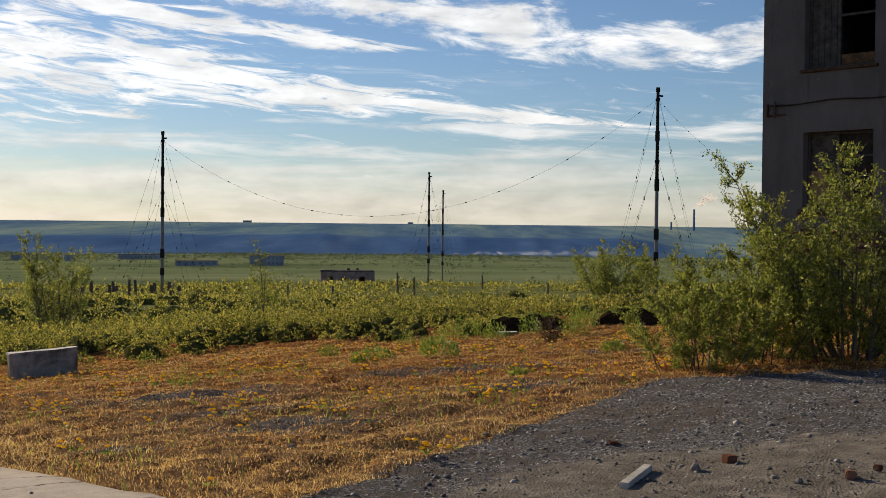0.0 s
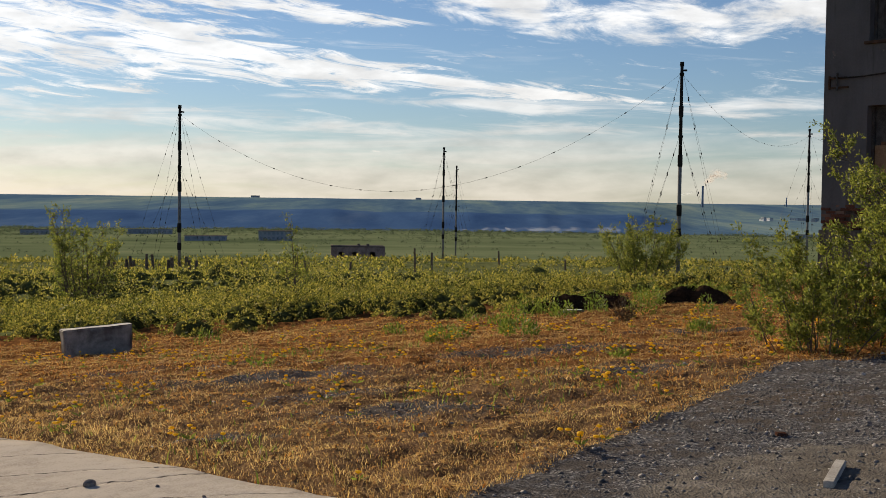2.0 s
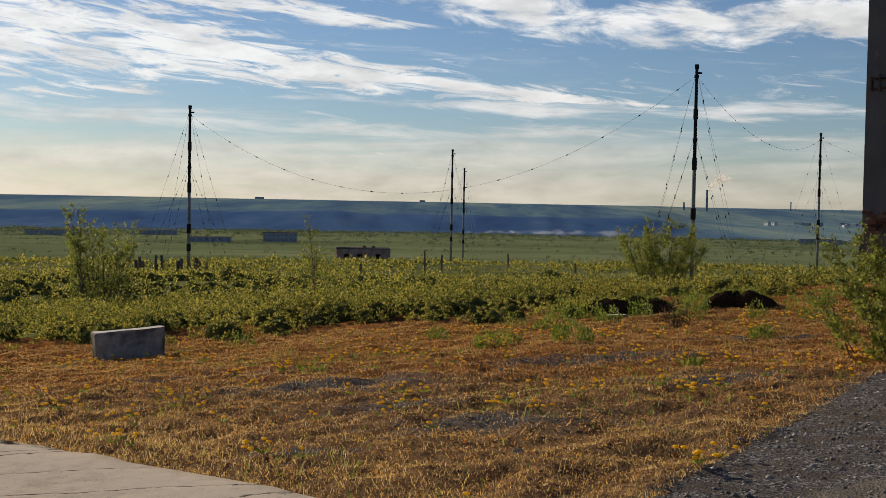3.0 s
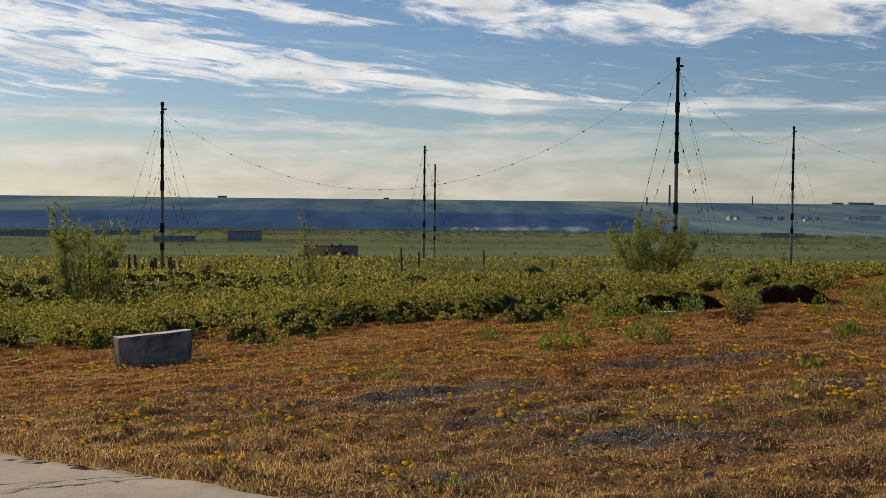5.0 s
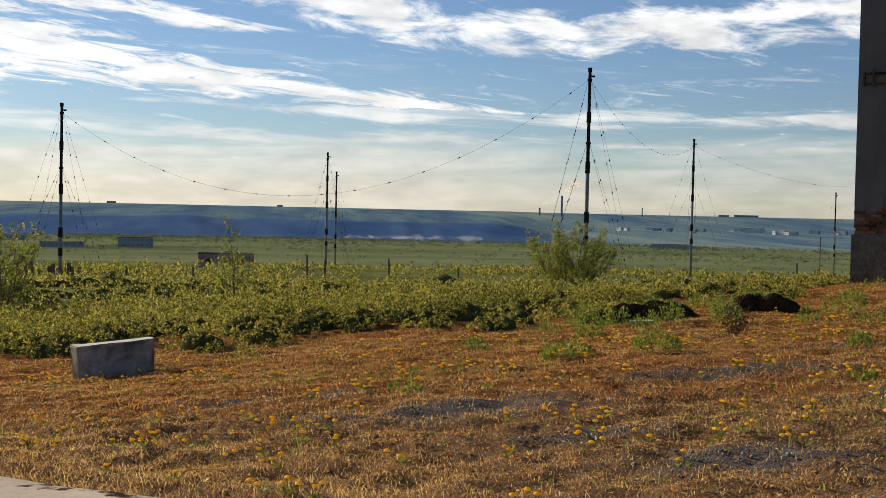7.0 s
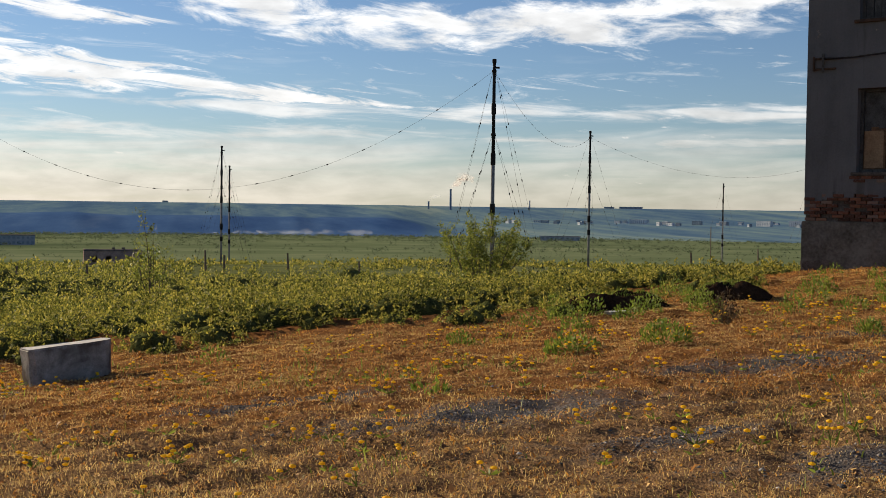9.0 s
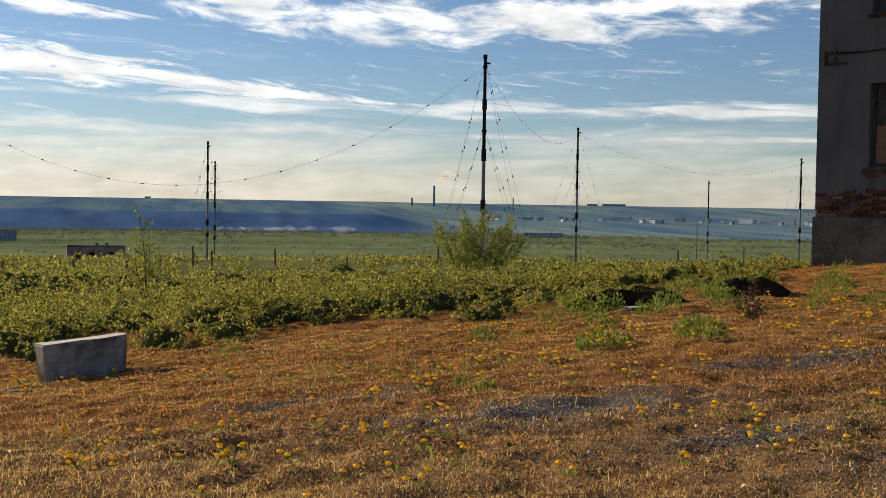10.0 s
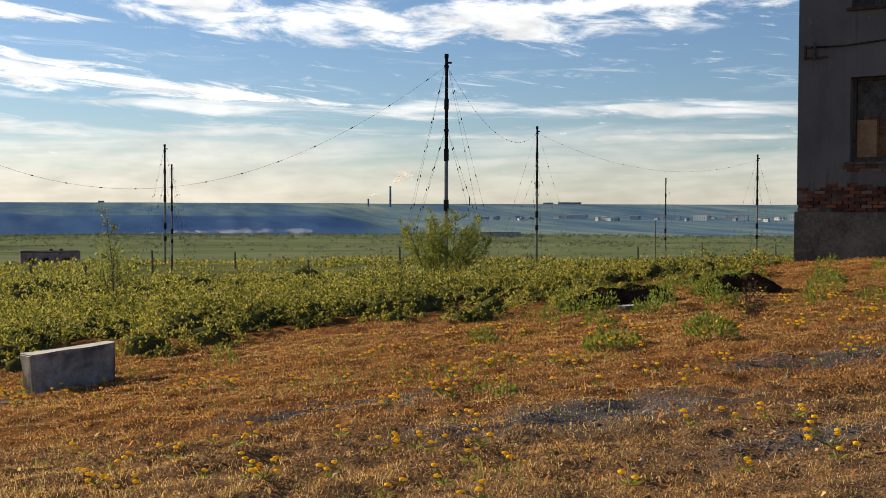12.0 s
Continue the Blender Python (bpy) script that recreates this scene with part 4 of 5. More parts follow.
def build_window(a, b, lo, hi, boarded):
    """A deep-set old casement, half boarded over, with a broken sill."""
    win = empty("window", 0, 0, 0)
    win.parent = house
    win.matrix_world = house.matrix_world.copy()
    tagged(win, "gaping window with a rotten frame")
    w = 0.07
    bm = bmesh.new()
    for lo3, hi3 in (((a, 0.20, lo), (a + w, 0.28, hi)), ((b - w, 0.20, lo), (b, 0.28, hi)), ((a + w, 0.20, hi - w), (b - w, 0.28, hi)), ((a + w, 0.20, lo), (b - w, 0.28, lo + w)),
                     ((a + 0.76, 0.21, lo + w), (a + 0.84, 0.29, hi - w)), ((a + 0.84, 0.21, hi - 0.62), (b - w, 0.29, hi - 0.56))):
        box(lo3, hi3, 0.008, bm)
    part("frame", bm, M["frame"], win, "peeling grey frame")
    if boarded:
        x = a + w
        local = random.Random(int(lo * 10))
        while x < a + 0.74:
            part("board", box((x + 0.004, 0.235, lo + w), (min(x + 0.16, a + 0.75), 0.262, hi - w - (local.uniform(0.5, 0.9) if lo < 3 else 0.01)), 0.003), M["board"] if lo < 3 else M["frame"], win)
            x += 0.165
        part("board", box((a + 0.85, 0.24, lo + 0.08), (b - 0.09, 0.265, lo + 0.32), 0.003), M["board"], win)
        if lo < 3:
            part("board", box((a + 0.10, 0.215, lo + 0.10), (a + 0.52, 0.232, lo + 0.92), 0.003), M["tan"], win, "tan plywood sheet")
            part("board", box((a + 0.08, 0.268, lo + 0.90), (a + 0.75, 0.285, hi - w), 0.003), M["frame"], win, "grey board")
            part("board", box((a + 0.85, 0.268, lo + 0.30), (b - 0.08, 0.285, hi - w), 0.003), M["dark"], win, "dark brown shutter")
    part("sill", box((a - 0.10, -0.07, lo - 0.07), (b + 0.10, 0.20, lo - 0.001), 0.01), M["iron"] if lo > 5 else M["mortar"], win, "broken sill")


for k, (a, b, lo, hi) in enumerate(WINDOWS):
    build_window(a, b, lo, hi, True)


def build_cable():
    """The slack cable along the front, on its iron bracket."""
    thing = empty("cable", 0, 0, 0)
    thing.matrix_world = house.matrix_world.copy()
    pts = [(0.30 + k * 0.4, -0.06 - 0.01 * math.sin(k), 4.56 - 0.03 * math.sin(k * 1.1) + 0.004 * k) for k in range(31)]
    part("line", tube(pts, 0.018, 6), M["sleeve"], thing, "black rubber cable")
    bracket = part("bracket", box((0.14, -0.05, 4.53), (0.62, -0.003, 4.57), 0.006), M["iron"], thing, "rusty bracket")
    part("bar", box((0.14, -0.05, 4.30), (0.66, -0.003, 4.34), 0.006), M["iron"], bracket)
    part("bar", box((0.14, -0.06, 4.28), (0.18, -0.004, 4.60), 0.006), M["iron"], bracket)
    part("bar", box((0.36, -0.09, 4.24), (0.41, -0.052, 4.66), 0.006), M["frame"], bracket, "grey clamp")
    tagged(thing, "slack black cable on a rusty bracket along the house wall", "cable")


build_cable()

# ---- the antenna field ----


def wire(points, radius, bm):
    return tube(points, radius, 3, bm)


BEAD = {}


def insulator(at, way, half, parent):
    """One porcelain insulator threaded on a wire."""
    if half not in BEAD:
        first = part("insulator", tube([(0, 0, -half), (0, 0, 0), (0, 0, half)], [0.02, 0.05, 0.02], 5), M["sleeve"], parent)
        BEAD[half] = first.data
    else:
        first = new("insulator", BEAD[half])
        first.parent = parent
    first.matrix_local = Matrix.LocRotScale(at, way.to_track_quat("Z", "Y"), None)


def mast_thing(x, y, top, turn, reach):
    z = height(x, y)
    tall = top - z
    thing = empty("antenna_mast", x, y, z)
    part("shaft", tube([(0, 0, -0.3), (0, 0, tall - 7.6)], [0.16, 0.15], 12), M["tube"], thing, "grey tube", True)
    part("shaft", tube([(0, 0, tall - 7.6), (0, 0, tall)], [0.145, 0.125], 12), M["sleeve"], thing, "tarred upper tube", True)
    for d, h, r in ((0.0, 0.35, 0.17), (0.85, 0.22, 0.19), (3.5, 0.85, 0.19), (5.85, 0.22, 0.20), (7.4, 0.95, 0.20), (11.4, 0.9, 0.21), (13.3, 0.7, 0.21)):
        part("sleeve", tube([(0, 0, tall - d), (0, 0, tall - d - 0.05), (0, 0, tall - d - h + 0.05), (0, 0, tall - d - h)], [r * 0.9, r, r, r * 0.9], 12), M["sleeve"], thing, "", True)
    part("bracket", box((0.12, -0.05, tall - 0.75), (0.42, 0.05, tall - 0.60), 0.01), M["sleeve"], thing)
    for level, out in ((0.95, reach), (6.0, reach * 0.9)):
        for k in range(4):
            a = radians(turn + 90 * k)
            gx, gy = math.cos(a) * out, math.sin(a) * out
            end = Vector((gx, gy, height(x + gx, y + gy) - z + 0.1))
            start = Vector((math.cos(a) * 0.15, math.sin(a) * 0.15, tall - level))
            guy = part("guy_wire", wire([start, end], 0.009, bmesh.new()), M["wire"], thing)
            for s in np.arange(0.12, 0.95, 0.135):
                insulator(start.lerp(end, s), end - start, 0.11, guy)
    return tagged(thing, "tall dark tube antenna mast held by thin guy wires", "mast", "antenna masts on the plain")


MASTS = {"a": (17.16, 98.64, 12.75), "b": (-27.44, 118.4, 10.3), "c": (-2.4, 187.0, 9.5), "d": (-0.3, 227.0, 7.85), "e": (45.9, 161.9, 11.45), "f": (108.5, 258.0, 6.9), "g": (93.6, 189.3, 9.3)}
for k, (x, y, top) in MASTS.items():
    mast_thing(x, y, top, 35 + 7 * "abcdefg".index(k), 5.6)


def aerial(p, q, sag, label):
    """A wire slung between two masts, strung with small insulators."""
    p, q = Vector(p), Vector(q)
    pts = [p.lerp(q, s) - Vector((0, 0, sag * 4 * s * (1 - s))) for s in np.linspace(0, 1, 33)]
    thing = empty("aerial_wire", *p)
    bm = wire([v - p for v in pts], 0.010, bmesh.new())
    part("strand", bm, M["wire"], thing)
    for a, b in zip(pts[1::2], pts[2::2]):
        insulator(a - p, b - a, 0.14, thing)
    tagged(thing, label, "wire", "aerial wires between the masts")


A, B, E_, G = (Vector(MASTS[k]) - Vector((0, 0, 0.9)) for k in "abeg")
aerial(B, A, 8.4, "long sagging aerial wire between two antenna masts")
aerial(A, E_, 3.2, "aerial wire slung between two antenna masts")
aerial(E_, G, 3.4, "aerial wire slung between two antenna masts")

# ---- posts, ruin, far buildings ----


def post(x, y, tall, radius, lean, label, group="old posts on the heath"):
    bm = tube([(0, 0, -0.4), (lean * 0.5, 0, tall * 0.5), (lean, lean * 0.4, tall)], [radius, radius * 0.95, radius * 0.85], 7)
    ob = part("post", bm, M["post"])
    ob.matrix_world = pose(x, y, height(x, y), 0, 0, (x * 37) % 360)
    return tagged(ob, label, "post", group)


local = random.Random(9)
for k in range(17):
    s = k / 16
    post(-33.6 + 8.2 * s + local.uniform(-0.25, 0.25), 113 + 4 * s + local.uniform(-1, 1), local.uniform(1.0, 2.0), local.uniform(0.13, 0.2), local.uniform(-0.15, 0.15), "weathered dark wooden stump in a row", "row of wooden stumps")
for x, y, tall, r in ((-4.9, 130, 2.6, 0.12), (-3.1, 128, 2.2, 0.12), (4.8, 150, 2.0, 0.13), (24.5, 150, 2.4, 0.13), (62, 165, 2.6, 0.15), (97, 200, 2.8, 0.16), (88, 196, 2.2, 0.16), (90.5, 203, 4.6, 0.14), (101, 196, 4.4, 0.14),
                      (-11.0, 120, 1.4, 0.13), (-22.0, 122, 1.2, 0.13), (82.5, 205, 8.2, 0.09), (-16.0, 125, 1.3, 0.12), (12.0, 140, 1.2, 0.12)):
    post(x, y, tall, r, 0.08, "weathered dark wooden post standing on the heath")


def box_building(name, x, y, wide, deep, tall, turn, wall, cols, rows, label, category="building", sink=1.0, z=None, roof="roofing"):
    """A far building: walls, roof, and a window for each bay and storey."""
    z = height(x, y) if z is None else z
    thing = empty(name, x, y, z, turn)
    part("wall", box((-wide / 2, -deep / 2, -sink), (wide / 2, deep / 2, tall)), wall, thing)
    part("roof", box((-wide / 2 - 0.02 * wide, -deep / 2 - 0.2, tall), (wide / 2 + 0.02 * wide, deep / 2 + 0.2, tall * 1.06)), M[roof], thing)
    first = None
    for c in range(cols):
        for r in range(rows):
            cx, cz = -wide / 2 + wide * (c + 0.5) / cols, tall * (r + 0.55) / rows
            if first is None:
                first = part("window", box((-wide / cols * 0.25, -0.12, -tall / rows * 0.24), (wide / cols * 0.25, 0.12, tall / rows * 0.24)), M["glassless"], thing)
                pane = first
            else:
                pane = new("window", first.data)
                pane.parent = thing
            pane.location = (cx, -deep / 2, cz)
    return tagged(thing, label, category)


def build_ruin():
    x, y, k = -35.1, 441.6, 1.93
    z = height(x, y) - 0.3
    thing = empty("ruined_building", x, y, z, 6)

    def block(name, lo, hi, mat, label="", bevel=0.0):
        return part(name, box([v * k for v in lo], [v * k for v in hi], bevel), mat, thing, label)
    openings = [(2.2 * k, 3.2 * k, 0.0, 2.0 * k), (-3.6 * k, -2.7 * k, 1.0 * k, 2.0 * k), (-1.2 * k, -0.3 * k, 1.0 * k, 2.0 * k)]
    part("wall", wall_with_holes(-5.0 * k, 5.0 * k, -0.8 * k, 2.9 * k, -3.0 * k, -2.6 * k, openings), M["ruin"], thing, "brown brick wall")
    for lo, hi in (((-5.0, -2.6, -0.8), (-4.6, 3.0, 3.1)), ((4.6, -2.6, -0.8), (5.0, 3.0, 3.0)), ((-4.6, 2.6, -0.8), (4.6, 3.0, 2.9))):
        block("wall", lo, hi, M["ruin"])
    block("roof", (-4.7, -3.1, 2.9), (4.9, 2.8, 3.08), M["roofing"], "sagging felt roof", 0.04)
    block("parapet", (-5.05, -3.05, 2.9), (-2.4, -2.7, 3.2), M["roofing"])
    for cx in (0.2, 1.9):
        part("vent", tube([(cx * k, 0, 3.0 * k), (cx * k, 0, 3.45 * k)], 0.28 * k, 8), M["roofing"], thing)
    heap = part("rubble_heap", lump((1.1 * k, 0.9 * k, 0.7 * k), 0.3, 4), M["roofing"], thing, "dark heap of rubble")
    heap.location = (6.4 * k, -1.0, 0.0)
    tagged(thing, "ruined brown brick building with a flat roof", "building")


build_ruin()


def away(az, r):
    return math.sin(radians(az)) * r, math.cos(radians(az)) * r


for az, r, wide, tall, wall, cols, rows, label in (
        (-8.3, 950, 26, 7.2, "grey", 8, 2, "grey two-storey block far across the plain"),
        (-17.6, 1150, 30, 5.5, "grey", 7, 1, "long low derelict shed far across the plain"),
        (-19.0, 1200, 26, 5.0, "grey", 6, 1, "long low derelict shed far across the plain"),
        (-14.0, 1250, 44, 5.0, "grey", 9, 1, "long low derelict shed far across the plain"),
        (-11.5, 900, 30, 3.5, "grey", 6, 1, "low dark shed far across the plain"),
        (16.6, 1700, 55, 6.0, "grey", 8, 1, "low blue-grey shed at the edge of the plain")):
    x, y = away(az, r)
    box_building("far_shed", x, y, wide, 12, tall, -az, M[wall], cols, rows, label, "shed")

for az, wide, rows in ((20.3, 62, 4), (18.0, 30, 3), (23.0, 34, 4), (24.2, 30, 4), (26.0, 56, 4), (27.6, 84, 5), (30.2, 50, 5), (21.6, 24, 3), (16.0, 26, 3)):
    r = 3480 + 40 * math.sin(az * 5)
    x, y = away(az, r)
    box_building("apartment_block", x, y, wide * 0.8, 12, 3.0 * rows + 2.0 * math.sin(az * 9), -az - 36 - 9 * math.sin(az * 7), M["pale" if wide > 40 else "grey"], max(4, wide // 7), rows, "pale apartment block of the distant town", "building", 4, roof="pale")

local = random.Random(4)
for k in range(34):
    az = local.uniform(13.5, 31)
    x, y = away(az, 3300 + local.uniform(0, 420))
    box_building("far_house", x, y, local.uniform(9, 24), 9, local.uniform(5, 9), local.uniform(-70, -30) - az, M["pale" if local.random() < 0.55 else "grey"], 3, 1, "small house of the distant town", "building", 4)

PLANT_AZ = 11.9


def chimney(az, r, base, top, radius, label):
    x, y = away(az, r)
    thing = empty("factory_chimney", x, y, base)
    part("chimney_shaft", tube([(0, 0, -15), (0, 0, top - base)], [radius * 1.3, radius], 14), M["stack"], thing)
    part("rim", tube([(0, 0, top - base - 2), (0, 0, top - base + 0.5)], radius * 1.2, 14), M["stack"], thing)
    return tagged(thing, label, "chimney")


chimney(11.58, 4380, -30, 61, 3.4, "tall slim blue-grey factory chimney on the skyline")
chimney(10.55, 4380, -30, 16, 3.0, "short factory chimney beside a taller one")
chimney(15.3, 4500, -25, 24, 2.0, "thin distant chimney on the skyline")
x, y = away(11.4, 4360)
box_building("power_plant", x, y, 150, 40, 16, -11.4, M["stack"], 10, 1, "long dark power plant hall on the far ridge", "building", 20, z=-34, roof="stack")
for az, w, h in ((-9.2, 34, 8), (-1.6, 22, 7), (20.0, 90, 8), (19.0, 40, 7), (33.0, 60, 9)):
    x, y = away(az, 4800)
    box_building("ridge_building", x, y, w, 16, h, -az, M["grey"], 5, 1, "small dark building on the far ridge", "building", 12, z=float(land(x, y)) - 1)

# ---- on the turf and the apron ----


def concrete_block():
    """A cast foundation block with a chamfered end and a grooved face."""
    thing_z = height(-7.3, 22.1)
    bm = bmesh.new()
    section = [(-0.60, 0.0), (-0.54, -0.02), (0.36, 0.0), (0.53, 0.05), (0.60, 0.12), (0.60, 0.28), (0.53, 0.33), (-0.54, 0.33), (-0.60, 0.30)]
    low = [bm.verts.new((x * (0.985 if x < 0 else 1.0), y, -0.30)) for x, y in section]
    bm.faces.new(low[::-1])
    got = bmesh.ops.extrude_face_region(bm, geom=bm.faces[:])
    for v in [v for v in got["geom"] if isinstance(v, bmesh.types.BMVert)]:
        v.co.z = 0.46
        v.co.x *= 1.05
    bmesh.ops.recalc_face_normals(bm, faces=bm.faces[:])
    bmesh.ops.bevel(bm, geom=[e for e in bm.edges if e.calc_length() > 0.2], offset=0.018, segments=2, affect="EDGES")
    bmesh.ops.subdivide_edges(bm, edges=[e for e in bm.edges if e.calc_length() > 0.25], cuts=5, use_grid_fill=True)
    for v in bm.verts:
        v.co += v.co.normalized() * 0.018 * noise.noise(v.co * 5)
    block = part("concrete_block", bm, M["block"])
    block.matrix_world = pose(-7.25, 22.15, thing_z + 0.075, 0, -3.4, 30)
    return tagged(block, "weathered grey concrete foundation block lying on the turf", "concrete block")


concrete_block()


def mound(x, y, wide, deep, tall, seed, turn):
    """A heap of dug earth with a broken dark face and a turf cap."""
    nx, ny = 46, 30
    u, v = np.meshgrid(np.linspace(-1, 1, nx), np.linspace(-1, 1, ny), indexing="ij")
    shape = np.clip(1 - np.abs(u) ** 2.6, 0, 1) * step(v, -0.80, -0.50) * (1 - step(v, -0.2, 1.0))
    rag = fbm(u * 3 + seed, v * 3, seed, 4)
    z = tall * shape * (0.55 + 0.9 * rag)
    px, py = u * wide / 2, v * deep / 2 + 0.18 * (fbm(u * 4, v * 4 + seed, seed + 3, 3) - 0.5)
    c, s = math.cos(radians(turn)), math.sin(radians(turn))
    gx, gy = x + px * c - py * s, y + px * s + py * c
    gz = rough_land(gx, gy) + z - 0.05
    verts = np.stack([px, py, gz - height(x, y)], -1).reshape(-1, 3)
    i, j = np.meshgrid(np.arange(nx - 1), np.arange(ny - 1), indexing="ij")
    faces = np.stack([i * ny + j, (i + 1) * ny + j, (i + 1) * ny + j + 1, i * ny + j + 1], -1).reshape(-1, 4)
    me = array_mesh("earth_mound", verts, faces, [M["earth"]], smooth=True)
    ob = new("earth_mound", me)
    ob.matrix_world = pose(x, y, height(x, y), 0, 0, turn)
    tagged(ob, "heap of dark dug earth with a broken face", "mound", "earth mounds in the turf")
    # turf hanging over the crest
    n = 1500
    u, v = rng.uniform(-0.95, 0.95, n), rng.uniform(-0.42, 0.95, n)
    shape = np.clip(1 - np.abs(u) ** 2.6, 0, 1) * (1 - step(v, -0.1, 1.0))
    px, py = u * wide / 2, v * deep / 2
    gx, gy = x + px * c - py * s, y + px * s + py * c
    gz = rough_land(gx, gy) + tall * shape * (0.55 + 0.9 * fbm(u * 3 + seed, v * 3, seed, 4)) - 0.05
    vv, ff = blades(gx, gy, gz, rng.gamma(5.0, 0.012, n), rng.uniform(0.006, 0.016, n), rng.uniform(0.3, 1.2, n))
    tagged(new("mound_turf", array_mesh("mound_turf", vv, ff, [M["herb"]])), "green and brown turf on the crest of an earth mound", "grass", kind="stuff")


mound(1.65, 25.7, 2.2, 1.4, 0.34, 11, -4)
mound(3.9, 25.7, 1.65, 1.3, 0.34, 23, -10)


def herb(x, y, spread, tall, count, seed):
    """A clump of fresh green leafy shoots."""
    thing_z = height(x, y)
    n = count
    a, s = rng.uniform(0, 2 * np.pi, n), np.sqrt(rng.uniform(0, 1, n)) * spread
    h = rng.uniform(0.1, 1.0, n) * tall * (1.1 - 0.6 * (s / spread) ** 2)
    at = np.stack([np.cos(a) * s, np.sin(a) * s, h], -1)
    way = np.stack([np.cos(a) * 0.6, np.sin(a) * 0.6, np.full(n, 1.3)], -1) + rng.normal(size=(n, 3)) * 0.4
    way /= np.linalg.norm(way, axis=1)[:, None]
    lumpy = fbm(at[:, 0] * 11 + x * 3, at[:, 1] * 11 + y, 17, 2) > 0.47
    at, way, n = at[lumpy], way[lumpy], int(lumpy.sum())
    long = rng.uniform(0.03, 0.07, n)
    v, f = leaves(at, way, long, long * 0.45, 0.06)
    ob = empty("green_clump", x, y, thing_z)
    foliage = new("foliage", array_mesh("foliage", v, f, [M["herb"]]))
    foliage.parent = ob
    tagged(foliage, kind="stuff")
    return tagged(ob, "clump of fresh green shoots in the rusty turf", "plant", "green clumps in the turf")


for k, (x, y, spread, tall, count) in enumerate((
        (-1.1, 19.1, 0.50, 0.26, 900), (-0.05, 18.7, 0.42, 0.28, 800), (-3.45, 16.0, 0.24, 0.13, 260), (1.7, 23.9, 0.35, 0.34, 420), (2.5, 23.4, 0.42, 0.36, 500),
        (3.5, 22.4, 0.26, 0.35, 350), (1.0, 22.9, 0.34, 0.30, 420), (5.6, 23.0, 0.40, 0.36, 600), (6.6, 24.6, 0.45, 0.36, 600), (-0.2, 21.8, 0.3, 0.22, 320),
        (2.6, 18.6, 0.28, 0.2, 300), (0.8, 24.2, 0.4, 0.34, 420), (4.7, 24.0, 0.4, 0.38, 450), (-5.4, 22.3, 0.4, 0.3, 420), (0.9, 14.9, 0.16, 0.14, 160), (-2.0, 21.4, 0.3, 0.2, 240), (4.6, 27.4, 0.4, 0.3, 300), (7.6, 28.6, 0.35, 0.25, 260), (4.4, 22.2, 0.35, 0.24, 280), (5.3, 24.8, 0.4, 0.34, 420), (6.1, 26.4, 0.4, 0.3, 380), (7.2, 25.9, 0.42, 0.34, 420), (2.9, 24.7, 0.36, 0.34, 380), (0.2, 23.6, 0.4, 0.3, 380), (-0.7, 22.7, 0.34, 0.24, 260), (3.1, 26.4, 0.5, 0.42, 520), (0.4, 24.9, 0.5, 0.42, 520))):
    herb(x, y, spread * 0.72, tall, int(count * 1.1), k)


def dandelion(heads, seed):
    """One plant: a rosette of toothed leaves, and a stem and a flower head for each bloom."""
    local = random.Random(seed)
    thing = empty("dandelion", 0, 0, -50)
    n = 6
    a = np.linspace(0, 2 * np.pi, n, endpoint=False) + rng.uniform(-0.3, 0.3, n)
    at = np.stack([np.cos(a) * 0.01, np.sin(a) * 0.01, np.full(n, 0.005)], -1)
    way = np.stack([np.cos(a), np.sin(a), rng.uniform(0.25, 0.7, n)], -1)
    way /= np.linalg.norm(way, axis=1)[:, None]
    v, f = leaves(at, way, rng.uniform(0.05, 0.085, n), 0.018, 0.05)
    rosette = new("rosette", array_mesh("rosette", v, f, [M["herb"]]))
    rosette.parent = thing
    tagged(rosette, kind="stuff")
    for k in range(heads):
        b, out, tall = local.uniform(0, 6.28), local.uniform(0.02, 0.14) * (heads > 1) + 0.01, local.uniform(0.05, 0.105)
        top = Vector((math.cos(b) * out, math.sin(b) * out, tall))
        stem = part("stem", tube([(0, 0, 0), top * 0.55 + Vector((0, 0, 0.01)), top], 0.0028, 4), M["herb"], thing)
        bm = bmesh.new()
        bmesh.ops.create_icosphere(bm, subdivisions=1, radius=0.026)
        for w in bm.verts:
            w.co.z *= 0.5
            w.co *= local.uniform(0.86, 1.12)
            w.co += top + Vector((0, 0, 0.006))
        part("flower_head", bm, M["petal"], stem, "bright yellow flower head")
    return tagged(thing, "yellow dandelion in bloom in the dry turf", "flower", "dandelions in the turf")


def plant_dandelions():
    kinds = [dandelion(h, 30 + k) for k, h in enumerate((1, 1, 1, 2, 2, 3, 5, 7))]
    local = random.Random(12)
    for x, y, k in FLOWERS:
        copy_thing(kinds[k], pose(x, y, height(x, y) + 0.012, 0, 0, local.uniform(0, 360)))
    made = 0
    while made < 285:
        x, y = local.uniform(-10.5, 6.5), local.uniform(8.2, 24.5)
        ok = bool(turf(np.array([x]), np.array([y]))[0]) and float(shrub_side(x, y)) < -0.4
        patch = float(fbm(np.array([x * 0.55]), np.array([y * 0.55]), 101, 3)[0])
        if ok and patch > local.uniform(0.38, 0.62):
            made += 1
            copy_thing(kinds[local.choice((0, 1, 2, 3, 3, 4, 4, 5, 5, 6, 7))], pose(x, y, height(x, y) + 0.012, 0, 0, local.uniform(0, 360)))
    for thing in kinds:
        for o in (*thing.children_recursive, thing):
            bpy.data.objects.remove(o)


